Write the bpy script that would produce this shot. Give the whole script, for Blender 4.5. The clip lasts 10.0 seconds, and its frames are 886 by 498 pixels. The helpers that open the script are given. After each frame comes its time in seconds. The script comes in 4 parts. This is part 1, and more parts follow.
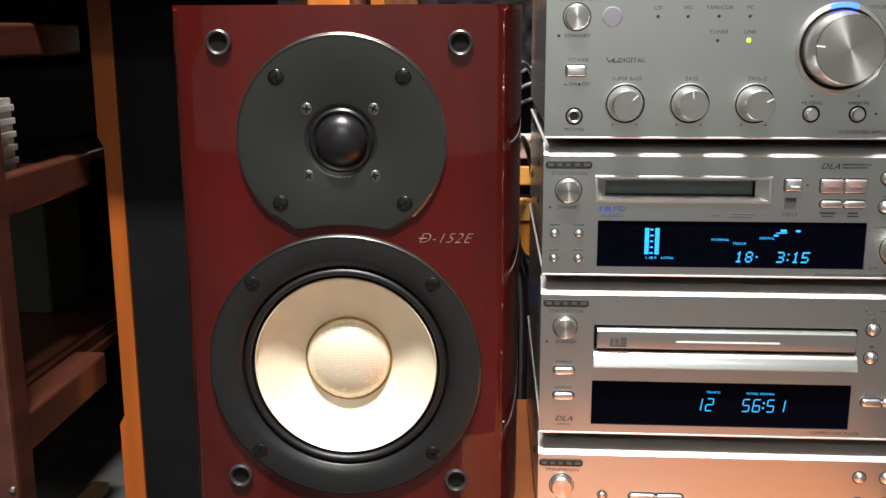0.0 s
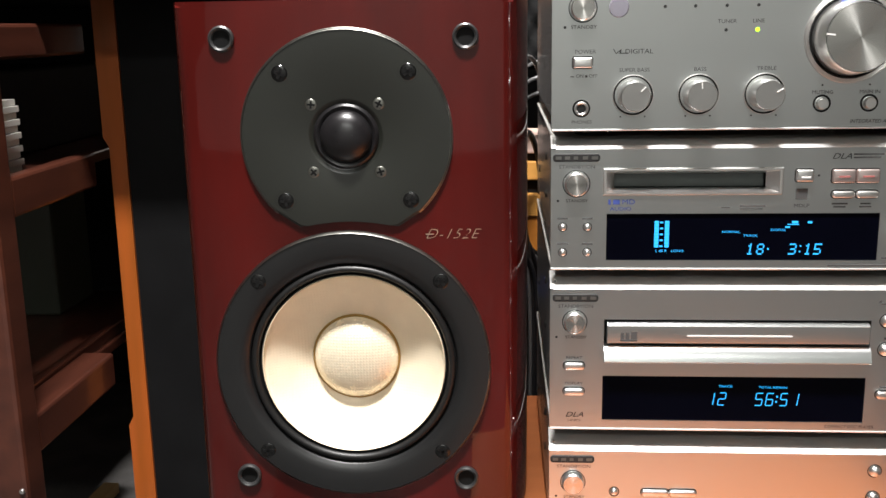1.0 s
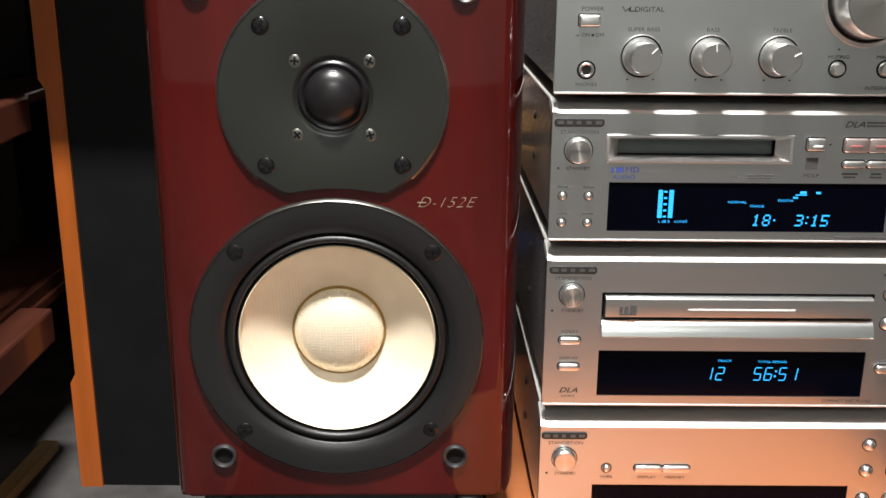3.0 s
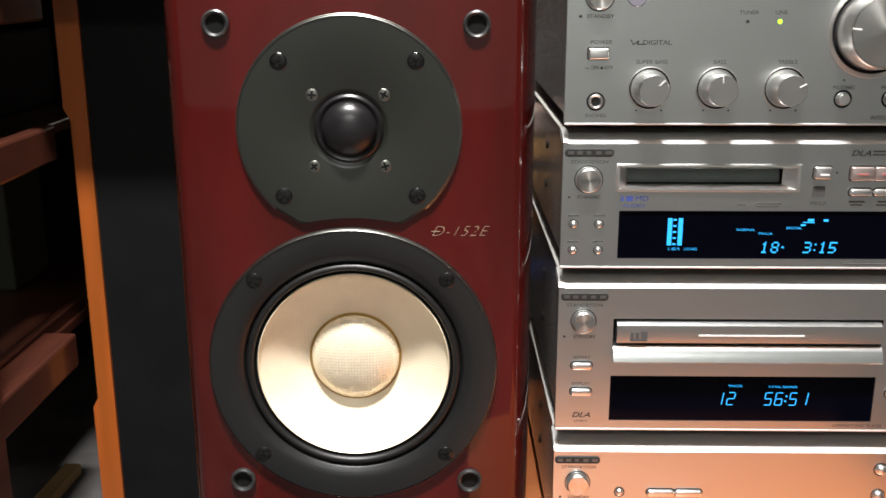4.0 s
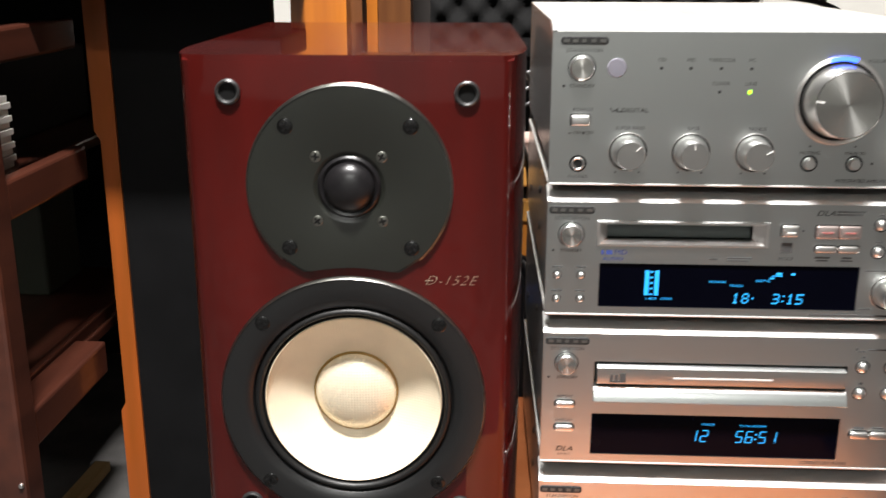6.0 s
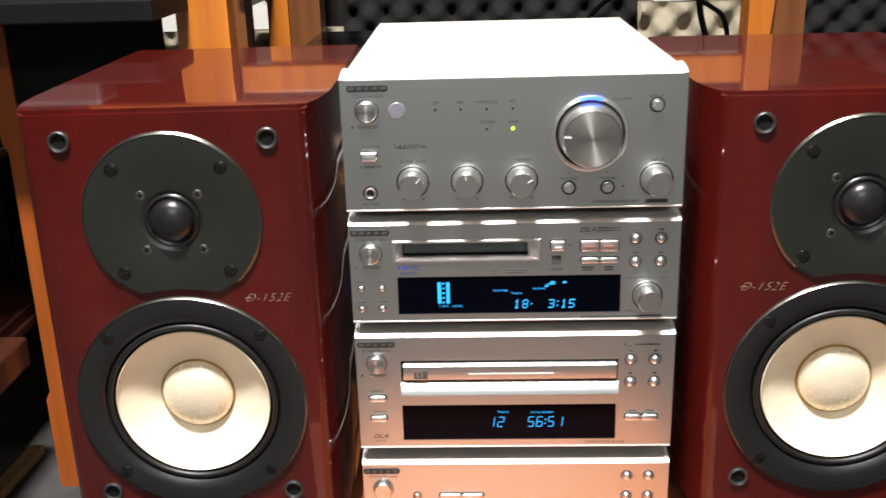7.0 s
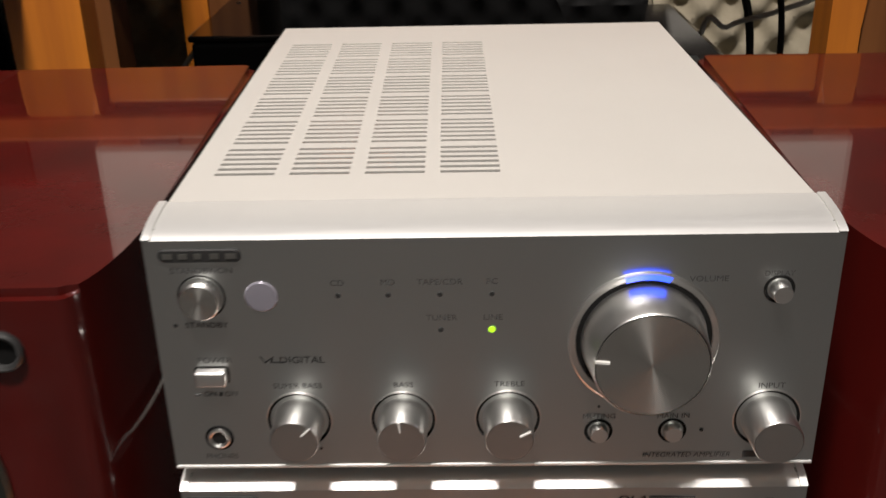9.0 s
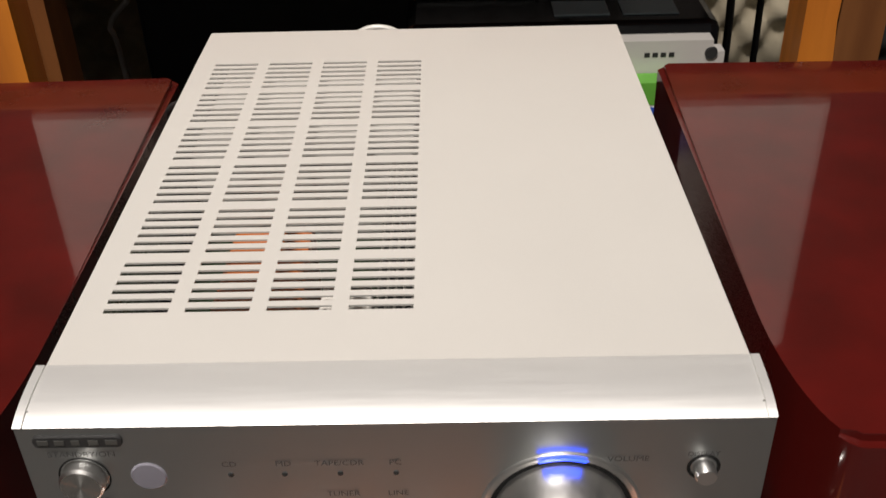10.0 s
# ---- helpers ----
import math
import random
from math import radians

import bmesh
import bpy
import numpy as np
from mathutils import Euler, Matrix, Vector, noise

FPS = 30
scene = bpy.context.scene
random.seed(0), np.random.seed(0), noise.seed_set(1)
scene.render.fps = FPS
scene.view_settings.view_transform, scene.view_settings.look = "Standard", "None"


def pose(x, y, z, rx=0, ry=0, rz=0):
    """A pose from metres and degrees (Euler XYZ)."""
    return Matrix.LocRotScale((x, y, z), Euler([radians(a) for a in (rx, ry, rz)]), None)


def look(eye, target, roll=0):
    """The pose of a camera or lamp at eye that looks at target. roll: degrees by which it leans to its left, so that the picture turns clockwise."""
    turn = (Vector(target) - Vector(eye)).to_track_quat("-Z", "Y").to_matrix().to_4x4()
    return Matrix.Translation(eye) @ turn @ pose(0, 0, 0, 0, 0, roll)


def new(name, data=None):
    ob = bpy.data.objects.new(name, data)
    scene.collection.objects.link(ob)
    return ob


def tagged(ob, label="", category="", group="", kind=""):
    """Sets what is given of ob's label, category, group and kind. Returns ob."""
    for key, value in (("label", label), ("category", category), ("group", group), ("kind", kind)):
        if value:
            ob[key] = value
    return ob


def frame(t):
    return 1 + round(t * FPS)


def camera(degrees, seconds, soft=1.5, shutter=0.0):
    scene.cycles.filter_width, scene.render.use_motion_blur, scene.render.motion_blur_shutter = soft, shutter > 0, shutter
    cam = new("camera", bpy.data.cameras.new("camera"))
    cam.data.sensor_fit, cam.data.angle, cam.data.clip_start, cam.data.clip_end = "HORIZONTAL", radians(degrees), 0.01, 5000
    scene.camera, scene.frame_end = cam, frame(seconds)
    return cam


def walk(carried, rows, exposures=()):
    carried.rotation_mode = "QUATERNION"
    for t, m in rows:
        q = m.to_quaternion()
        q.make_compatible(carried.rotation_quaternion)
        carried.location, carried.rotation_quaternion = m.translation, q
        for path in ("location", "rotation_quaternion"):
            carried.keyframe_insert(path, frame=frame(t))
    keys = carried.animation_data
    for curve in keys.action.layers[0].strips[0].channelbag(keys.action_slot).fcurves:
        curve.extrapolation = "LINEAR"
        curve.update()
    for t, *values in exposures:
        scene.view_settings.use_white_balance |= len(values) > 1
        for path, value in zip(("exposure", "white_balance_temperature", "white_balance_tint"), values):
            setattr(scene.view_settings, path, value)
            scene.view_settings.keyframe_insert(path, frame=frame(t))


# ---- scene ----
cam = camera(47.8, 10.0, shutter=0.5)
PATH = [
    (0, (-0.12, -0.528, 0.499), (-0.253, 1.42, 0.066), -0.2),
    (0.5, (-0.122, -0.526, 0.497), (-0.258, 1.421, 0.062), -0.7),
    (1, (-0.12, -0.523, 0.497), (-0.269, 1.423, 0.059), -1.0),
    (1.5, (-0.124, -0.516, 0.494), (-0.265, 1.431, 0.059), 0.3),
    (1.8, (-0.14, -0.5, 0.5), (-0.154, 1.449, 0.053), 2.1),
    (2, (-0.142, -0.496, 0.494), (-0.16, 1.444, 0.008), 2.1),
    (2.2, (-0.159, -0.492, 0.497), (-0.149, 1.43, -0.054), 2.2),
    (2.5, (-0.153, -0.494, 0.495), (-0.192, 1.428, -0.057), 1.2),
    (2.7, (-0.154, -0.486, 0.5), (-0.161, 1.431, -0.068), 0.7),
    (3.8, (-0.16, -0.494, 0.512), (-0.159, 1.432, -0.027), -0.0),
    (4, (-0.153, -0.497, 0.513), (-0.191, 1.432, -0.012), -0.1),
    (4.5, (-0.155, -0.508, 0.51), (-0.224, 1.417, -0.027), 0.9),
    (5, (-0.153, -0.502, 0.51), (-0.236, 1.418, -0.046), 1.6),
    (5.2, (-0.149, -0.505, 0.514), (-0.243, 1.417, -0.03), 1.4),
    (6.3, (-0.107, -0.546, 0.58), (-0.2, 1.365, -0.003), -0.5),
    (6.5, (-0.078, -0.563, 0.593), (-0.168, 1.341, -0.01), -0.9),
    (7, (-0.018, -0.588, 0.618), (-0.101, 1.302, -0.029), -1.7),
    (7.3, (-0.013, -0.585, 0.627), (-0.072, 1.303, -0.03), -1.3),
    (7.5, (-0.012, -0.578, 0.622), (-0.104, 1.311, -0.028), -1.2),
    (7.8, (-0.039, -0.53, 0.624), (-0.118, 1.351, -0.052), -0.8),
    (8, (-0.04, -0.477, 0.627), (-0.148, 1.388, -0.087), -0.8),
    (8.3, (-0.04, -0.391, 0.642), (-0.112, 1.459, -0.116), -0.6),
    (8.5, (-0.025, -0.339, 0.644), (-0.123, 1.502, -0.129), -1.0),
    (9, (-0.008, -0.266, 0.639), (-0.051, 1.556, -0.184), -1.3),
    (9.5, (0.011, -0.222, 0.674), (-0.024, 1.535, -0.28), -1.7),
    (10, (0.019, -0.198, 0.708), (-0.016, 1.474, -0.39), -1.7),
]
walk(cam, [(t, look(eye, target, roll)) for t, eye, target, roll in PATH],
     exposures=[(0, 0.0, 6500, 10), (7.5, 0.0, 6500, 10), (8.0, -0.2, 6550, 10), (8.5, -0.6, 6700, 11), (9, -1.15, 6900, 13), (9.5, -1.4, 6900, 13), (10, -1.2, 6900, 13)])

# ---- light ----
world = bpy.data.worlds.new("room_glow")
scene.world = world
world.use_nodes = True
world.node_tree.nodes["Background"].inputs[0].default_value = (1.0, 0.86, 0.7, 1)
world.node_tree.nodes["Background"].inputs[1].default_value = 0.04


def area_lamp(name, place, aim, size_x, size_y, watts, colour):
    data = bpy.data.lights.new(name, "AREA")
    data.shape, data.size, data.size_y, data.energy, data.color = "RECTANGLE", size_x, size_y, watts, colour
    ob = new(name, data)
    ob.matrix_world = look(place, aim)
    return ob


area_lamp("ceiling_lamp_light", (-0.20, -0.60, 2.26), (-0.20, -0.58, 0), 0.34, 0.16, 132, (1.0, 0.97, 0.95))
# fill light added far behind the camera to lift wall, panels and dark parts
area_lamp("unseen_fill_light", (-0.1, -3.1, 2.26), (-0.1, -3.09, 0), 1.2, 0.4, 33, (0.97, 1.0, 0.97))


# ---- materials ----
def material(name, colour, rough=0.5, metal=0.0, coat=0.0, coat_rough=0.03, vary=0.12, scale=40.0, bump=0.0, bump_scale=300.0,
             stretch=(1, 1, 1), colour2=None, detail=4.0, aniso=0.0, spec=0.5, rough_vary=0.06):
    m = bpy.data.materials.new(name)
    m.use_nodes = True
    nt = m.node_tree
    b = nt.nodes["Principled BSDF"]
    b.inputs["Metallic"].default_value = metal
    b.inputs["Specular IOR Level"].default_value = spec
    b.inputs["Coat Weight"].default_value, b.inputs["Coat Roughness"].default_value = coat, coat_rough
    tex = nt.nodes.new("ShaderNodeTexCoord")
    mapping = nt.nodes.new("ShaderNodeMapping")
    mapping.inputs["Scale"].default_value = stretch
    nt.links.new(tex.outputs["Object"], mapping.inputs[0])
    large = nt.nodes.new("ShaderNodeTexNoise")
    large.inputs["Scale"].default_value, large.inputs["Detail"].default_value = scale, detail
    nt.links.new(mapping.outputs[0], large.inputs["Vector"])
    ramp = nt.nodes.new("ShaderNodeValToRGB")
    other = colour2 or [c * (1 - 2 * vary) for c in colour]
    ramp.color_ramp.elements[0].position, ramp.color_ramp.elements[1].position = 0.3, 0.7
    ramp.color_ramp.elements[0].color, ramp.color_ramp.elements[1].color = (*other, 1), (*colour, 1)
    nt.links.new(large.outputs["Fac"], ramp.inputs[0])
    nt.links.new(ramp.outputs[0], b.inputs["Base Color"])
    fine = nt.nodes.new("ShaderNodeTexNoise")
    fine.inputs["Scale"].default_value, fine.inputs["Detail"].default_value = bump_scale, 3.0
    nt.links.new(mapping.outputs[0], fine.inputs["Vector"])
    span = nt.nodes.new("ShaderNodeMapRange")
    span.inputs["To Min"].default_value, span.inputs["To Max"].default_value = max(rough - rough_vary, 0.01), rough + rough_vary
    nt.links.new(fine.outputs["Fac"], span.inputs[0])
    nt.links.new(span.outputs[0], b.inputs["Roughness"])
    if bump:
        bp = nt.nodes.new("ShaderNodeBump")
        bp.inputs["Strength"].default_value, bp.inputs["Distance"].default_value = bump, 0.0006
        nt.links.new(fine.outputs["Fac"], bp.inputs["Height"])
        nt.links.new(bp.outputs[0], b.inputs["Normal"])
    if aniso:
        b.inputs["Anisotropic"].default_value = aniso
        tan = nt.nodes.new("ShaderNodeTangent")
        tan.direction_type, tan.axis = "RADIAL", "Y"
        b.inputs["Anisotropic Rotation"].default_value = 0.25
        nt.links.new(tan.outputs[0], b.inputs["Tangent"])
    return m


def glow(name, colour, strength):
    m = bpy.data.materials.new(name)
    m.use_nodes = True
    b = m.node_tree.nodes["Principled BSDF"]
    b.inputs["Base Color"].default_value = (0.02, 0.02, 0.02, 1)
    b.inputs["Emission Color"].default_value, b.inputs["Emission Strength"].default_value = (*colour, 1), strength
    return m


def woven(name, rough, metal):
    """Pale metallic fibre weave of the cone: two crossed fine waves as relief."""
    m = material(name, (0.99, 0.865, 0.65), rough, metal=metal, vary=0.05, scale=60)
    nt = m.node_tree
    b, tex = nt.nodes["Principled BSDF"], nt.nodes["Texture Coordinate"]
    waves = []
    for axis in ("X", "Z"):
        w = nt.nodes.new("ShaderNodeTexWave")
        w.bands_direction = axis
        w.inputs["Scale"].default_value = 190.0
        nt.links.new(tex.outputs["Object"], w.inputs["Vector"])
        waves.append(w)
    mul = nt.nodes.new("ShaderNodeMath")
    mul.operation = "MULTIPLY"
    nt.links.new(waves[0].outputs["Fac"], mul.inputs[0])
    nt.links.new(waves[1].outputs["Fac"], mul.inputs[1])
    bp = nt.nodes.new("ShaderNodeBump")
    bp.inputs["Strength"].default_value, bp.inputs["Distance"].default_value = 0.22, 0.0004
    nt.links.new(mul.outputs[0], bp.inputs["Height"])
    nt.links.new(bp.outputs[0], b.inputs["Normal"])
    return m


SILVER = material("satin_aluminium", (0.62, 0.64, 0.635), 0.30, metal=1.0, vary=0.01, scale=18, bump=0.002, bump_scale=900, stretch=(0.05, 1, 1), rough_vary=0.015)
LIP = material("polished_aluminium_lip", (0.84, 0.84, 0.82), 0.42, metal=0.7, vary=0.02, scale=30, bump=0.04, bump_scale=700, stretch=(0.05, 1, 1))
COVER = material("champagne_painted_steel", (0.58, 0.565, 0.53), 0.42, metal=0.2, vary=0.02, scale=12, bump=0.06, bump_scale=1600)
SIDE = material("grey_painted_steel", (0.60, 0.60, 0.58), 0.27, metal=0.8, vary=0.05, scale=20, bump=0.05, bump_scale=1500)
KNOB = material("turned_aluminium", (0.80, 0.79, 0.77), 0.33, metal=1.0, vary=0.02, scale=60)
KNOB_FACE = material("spun_aluminium", (0.70, 0.69, 0.66), 0.25, metal=1.0, vary=0.02, scale=60, aniso=0.9, rough_vary=0.01)
CAP_FACE = material("satin_knob_face", (0.45, 0.45, 0.44), 0.40, metal=1.0, vary=0.02, scale=60)
CHROME = material("bright_button_metal", (0.86, 0.85, 0.83), 0.32, metal=1.0, vary=0.02, scale=80)
RED_BUTTON = material("red_tinted_button", (0.70, 0.58, 0.55), 0.32, metal=0.9, vary=0.05, scale=80)
BLACK = material("black_plastic", (0.012, 0.012, 0.013), 0.42, vary=0.2, scale=60)
# near-black: shade of slots, holes and gaps put into the colour
RECESS = material("recess_shade", (0.012, 0.012, 0.012), 0.7, spec=0.1, vary=0.2, scale=60)
WINDOW = material("black_display_glass", (0.001, 0.0012, 0.004), 0.10, spec=0.06, vary=0.1, scale=40, rough_vary=0.02)
FLAP = material("grey_slot_flap", (0.10, 0.115, 0.11), 0.3, vary=0.08, scale=60)
PRINT = material("grey_panel_print", (0.085, 0.085, 0.085), 0.6, spec=0.2, vary=0.1, scale=90)
PRINT_DARK = material("dark_panel_print", (0.03, 0.03, 0.03), 0.55, spec=0.2, vary=0.1, scale=90)
PRINT_BLUE = material("blue_panel_print", (0.05, 0.08, 0.30), 0.5, vary=0.1, scale=90)
PRINT_RED = material("faded_red_print", (0.42, 0.14, 0.13), 0.5, vary=0.1, scale=90)
PLATE_BAR = material("dull_nameplate_metal", (0.14, 0.14, 0.13), 0.45, metal=0.6, vary=0.1, scale=90)
MARK = material("white_pointer", (0.85, 0.85, 0.82), 0.4, vary=0.03, scale=90)
LENS = material("smoked_sensor_lens", (0.30, 0.29, 0.34), 0.16, metal=0.35, vary=0.05, scale=60)
CYAN = glow("cyan_display_glow", (0.010, 0.44, 1.0), 1.7)
GREEN = glow("green_lamp_glow", (0.45, 1.0, 0.02), 3.0)
BLUE = glow("blue_ring_glow", (0.02, 0.08, 1.0), 7.0)
LACQUER = material("red_mahogany_lacquer", (0.080, 0.0052, 0.0040), 0.40, spec=0.05, coat=1.0, coat_rough=0.04, vary=0.2, scale=11, stretch=(3, 3, 0.6),
                   colour2=(0.047, 0.0040, 0.0030), rough_vary=0.05)
TWEETER = material("grey_green_baffle_plate", (0.0104, 0.0116, 0.0084), 0.36, spec=0.8, vary=0.08, scale=40, bump=0.04, bump_scale=2500)
FRAME = material("dark_grey_woofer_frame", (0.0080, 0.0083, 0.0087), 0.38, spec=0.7, vary=0.1, scale=30, bump=0.03, bump_scale=2000)
RUBBER = material("black_rubber", (0.008, 0.008, 0.008), 0.45, vary=0.2, scale=60)
DOME = material("black_silk_dome", (0.012, 0.011, 0.012), 0.3, vary=0.2, scale=80)
CONE = woven("pale_woven_cone", 0.42, 0.12)
CAP = woven("pale_woven_dust_cap", 0.26, 0.25)
AMBER = material("amber_glue_ring", (0.42, 0.25, 0.06), 0.4, metal=0.3, vary=0.1, scale=90)
BOLT = material("black_screw", (0.006, 0.006, 0.006), 0.16, metal=0.0, vary=0.2, scale=100)
STEEL = material("zinc_screw", (0.31, 0.31, 0.28), 0.3, metal=1.0, vary=0.1, scale=100)
SOCKET = material("gunmetal_socket_ring", (0.085, 0.085, 0.085), 0.36, metal=0.7, vary=0.1, scale=100)
SCRIPT = material("champagne_script", (0.62, 0.5, 0.36), 0.35, metal=0.6, vary=0.05, scale=90)
PINE = material("orange_lacquered_pine", (0.62, 0.20, 0.022), 0.34, coat=0.5, coat_rough=0.12, scale=9, stretch=(5, 5, 0.35), colour2=(0.36, 0.10, 0.014),
                detail=8, bump=0.1, bump_scale=120)
PINE_LEG = material("reddish_lacquered_pine", (0.44, 0.098, 0.016), 0.36, coat=0.4, coat_rough=0.12, scale=9, stretch=(5, 5, 0.35), colour2=(0.26, 0.068, 0.009),
                    detail=8, bump=0.1, bump_scale=120)
BENCH = material("orange_lacquered_board", (0.56, 0.19, 0.07), 0.35, coat=0.4, coat_rough=0.1, scale=9, stretch=(0.4, 5, 5), colour2=(0.43, 0.13, 0.042),
                 detail=8, bump=0.1, bump_scale=120)
WALNUT = material("dark_red_brown_wood", (0.088, 0.026, 0.015), 0.34, coat=0.5, coat_rough=0.12, scale=10, stretch=(4, 0.5, 4), colour2=(0.044, 0.013, 0.008),
                  detail=8, bump=0.1, bump_scale=120)
BROWN = material("brown_wood", (0.20, 0.075, 0.022), 0.42, scale=10, stretch=(5, 5, 0.4), colour2=(0.11, 0.035, 0.01), detail=8)
DARK = material("black_matt_board", (0.006, 0.006, 0.0065), 0.65, spec=0.15, vary=0.2, scale=20, bump=0.1, bump_scale=400)
GLOSS_BLACK = material("black_gloss_plastic", (0.008, 0.008, 0.009), 0.12, vary=0.2, scale=20)
FLOOR = material("mottled_grey_carpet", (0.085, 0.08, 0.075), 0.85, scale=14, colour2=(0.028, 0.026, 0.025), detail=8, bump=0.6, bump_scale=260)
WALL = material("pale_grey_wall", (0.56, 0.57, 0.55), 0.8, vary=0.08, scale=5, bump=0.1, bump_scale=150)
WALL_DARK = material("dark_brown_wall", (0.06, 0.05, 0.045), 0.8, vary=0.1, scale=5, bump=0.1, bump_scale=150)
CEIL = material("pale_grey_ceiling", (0.78, 0.77, 0.74), 0.8, vary=0.04, scale=5, bump=0.1, bump_scale=150)
FOAM = material("cream_acoustic_foam", (0.44, 0.385, 0.28), 0.9, vary=0.1, scale=30, bump=0.4, bump_scale=500)
# near-black foam: the shade on these panels is put into the colour
FOAM_DARK = material("shaded_acoustic_foam", (0.007, 0.007, 0.007), 0.9, vary=0.1, scale=30, bump=0.4, bump_scale=500)
PAPER = material("white_sheeting", (0.78, 0.76, 0.70), 0.6, vary=0.04, scale=20)
CABLE_WHITE = material("white_cable_sheath", (0.7, 0.68, 0.63), 0.4, vary=0.05, scale=60)
CABLE_BLACK = material("black_cable_sheath", (0.012, 0.012, 0.014), 0.4, vary=0.1, scale=60)
CABLE_GREY = material("silver_grey_cable_sheath", (0.15, 0.15, 0.15), 0.35, metal=0.3, vary=0.08, scale=60)
CARTON = material("orange_carton_board", (0.62, 0.22, 0.03), 0.55, vary=0.08, scale=30)
CARTON_LIGHT = material("light_orange_carton_board", (0.75, 0.36, 0.08), 0.55, vary=0.08, scale=30)
CARTON_PINK = material("pale_pink_carton_board", (0.72, 0.52, 0.44), 0.55, vary=0.05, scale=30)
BATTEN = material("pale_raw_wood", (0.62, 0.43, 0.2), 0.6, scale=12, stretch=(5, 0.5, 5), colour2=(0.48, 0.30, 0.12), detail=6)
BOARD = material("green_circuit_board", (0.03, 0.06, 0.02), 0.5, vary=0.2, scale=200)
COPPER = material("orange_transformer_tape", (0.45, 0.13, 0.03), 0.5, vary=0.1, scale=100)
LABEL_GREEN = material("green_carton_print", (0.12, 0.40, 0.05), 0.5, vary=0.1, scale=60)
LABEL_BLUE = material("blue_carton_print", (0.02, 0.10, 0.55), 0.5, vary=0.1, scale=60)
PANEL_BLUE = material("pale_blue_plastic", (0.26, 0.34, 0.38), 0.4, vary=0.06, scale=40)
CASE_GREY = material("dull_grey_case", (0.045, 0.045, 0.043), 0.6, vary=0.1, scale=20)
GREEN_GREY = material("grey_green_case", (0.05, 0.058, 0.04), 0.6, vary=0.1, scale=15)
LAMP_FACE = glow("lamp_diffuser_glow", (1.0, 0.93, 0.82), 6.0)


# ---- shapes ----
def thing(name, place, label, category, group="", kind=""):
    ob = new(name)
    ob.location = place
    ob.empty_display_size = 0.05
    return tagged(ob, label, category, group, kind)


def hang(ob, parent):
    """Makes ob, whose mesh is in the room's coordinates, a part of a thing."""
    ob.parent = parent
    if parent.type == "EMPTY":
        ob.matrix_parent_inverse = Matrix.Translation(-parent.location)


def finish(name, bm, mat, smooth=False):
    me = bpy.data.meshes.new(name)
    bmesh.ops.recalc_face_normals(bm, faces=bm.faces)
    bm.to_mesh(me)
    bm.free()
    me.materials.append(mat)
    if smooth:
        me.polygons.foreach_set("use_smooth", [True] * len(me.polygons))
        me.set_sharp_from_angle(angle=radians(40))
    return me


def part(name, bm, mat, parent, label="", smooth=False):
    ob = new(name, finish(name, bm, mat, smooth))
    hang(ob, parent)
    return tagged(ob, label)


def setting(name, bm, mat, label, category, smooth=False):
    return tagged(new(name, finish(name, bm, mat, smooth)), label, category, kind="structure")


def box(x0, x1, y0, y1, z0, z1, bevel=0.0, seg=2, bm=None):
    bm = bm or bmesh.new()
    vs = [bm.verts.new((x, y, z)) for x in (x0, x1) for y in (y0, y1) for z in (z0, z1)]
    fs = [bm.faces.new([vs[i] for i in f]) for f in ((0, 1, 3, 2), (4, 6, 7, 5), (0, 4, 5, 1), (2, 3, 7, 6), (0, 2, 6, 4), (1, 5, 7, 3))]
    if bevel:
        es = {e for f in fs for e in f.edges}
        bmesh.ops.bevel(bm, geom=list(es), offset=bevel, segments=seg, profile=0.5, affect="EDGES")
    return bm


def turned(profile, cx=0.0, cz=0.0, seg=48, bm=None, closed=False):
    """A body turned about an axis along y through (cx, cz): profile of (radius, y)."""
    bm = bm or bmesh.new()
    rings = []
    for r, y in profile:
        if r < 1e-6:
            rings.append([bm.verts.new((cx, y, cz))])
        else:
            rings.append([bm.verts.new((cx + r * math.cos(2 * math.pi * k / seg), y, cz + r * math.sin(2 * math.pi * k / seg))) for k in range(seg)])
    pairs = list(zip(rings, rings[1:])) + ([(rings[-1], rings[0])] if closed else [])
    for a, b in pairs:
        for k in range(seg):
            n = (k + 1) % seg
            vs = [a[k % len(a)], a[n % len(a)], b[n % len(b)], b[k % len(b)]]
            vs = list(dict.fromkeys(vs))
            if len(vs) > 2:
                bm.faces.new(vs)
    return bm


def prism(outline, axis, a, b, bm=None):
    """An outline of 2D points drawn out along an axis from a to b. axis 'x': (y, z); 'y': (x, z); 'z': (x, y)."""
    bm = bm or bmesh.new()
    put = {"x": lambda p, w: (w, p[0], p[1]), "y": lambda p, w: (p[0], w, p[1]), "z": lambda p, w: (p[0], p[1], w)}[axis]
    lo, hi = [bm.verts.new(put(p, a)) for p in outline], [bm.verts.new(put(p, b)) for p in outline]
    n = len(outline)
    bm.faces.new(lo)
    bm.faces.new(hi[::-1])
    for k in range(n):
        bm.faces.new((lo[k], lo[(k + 1) % n], hi[(k + 1) % n], hi[k]))
    return bm


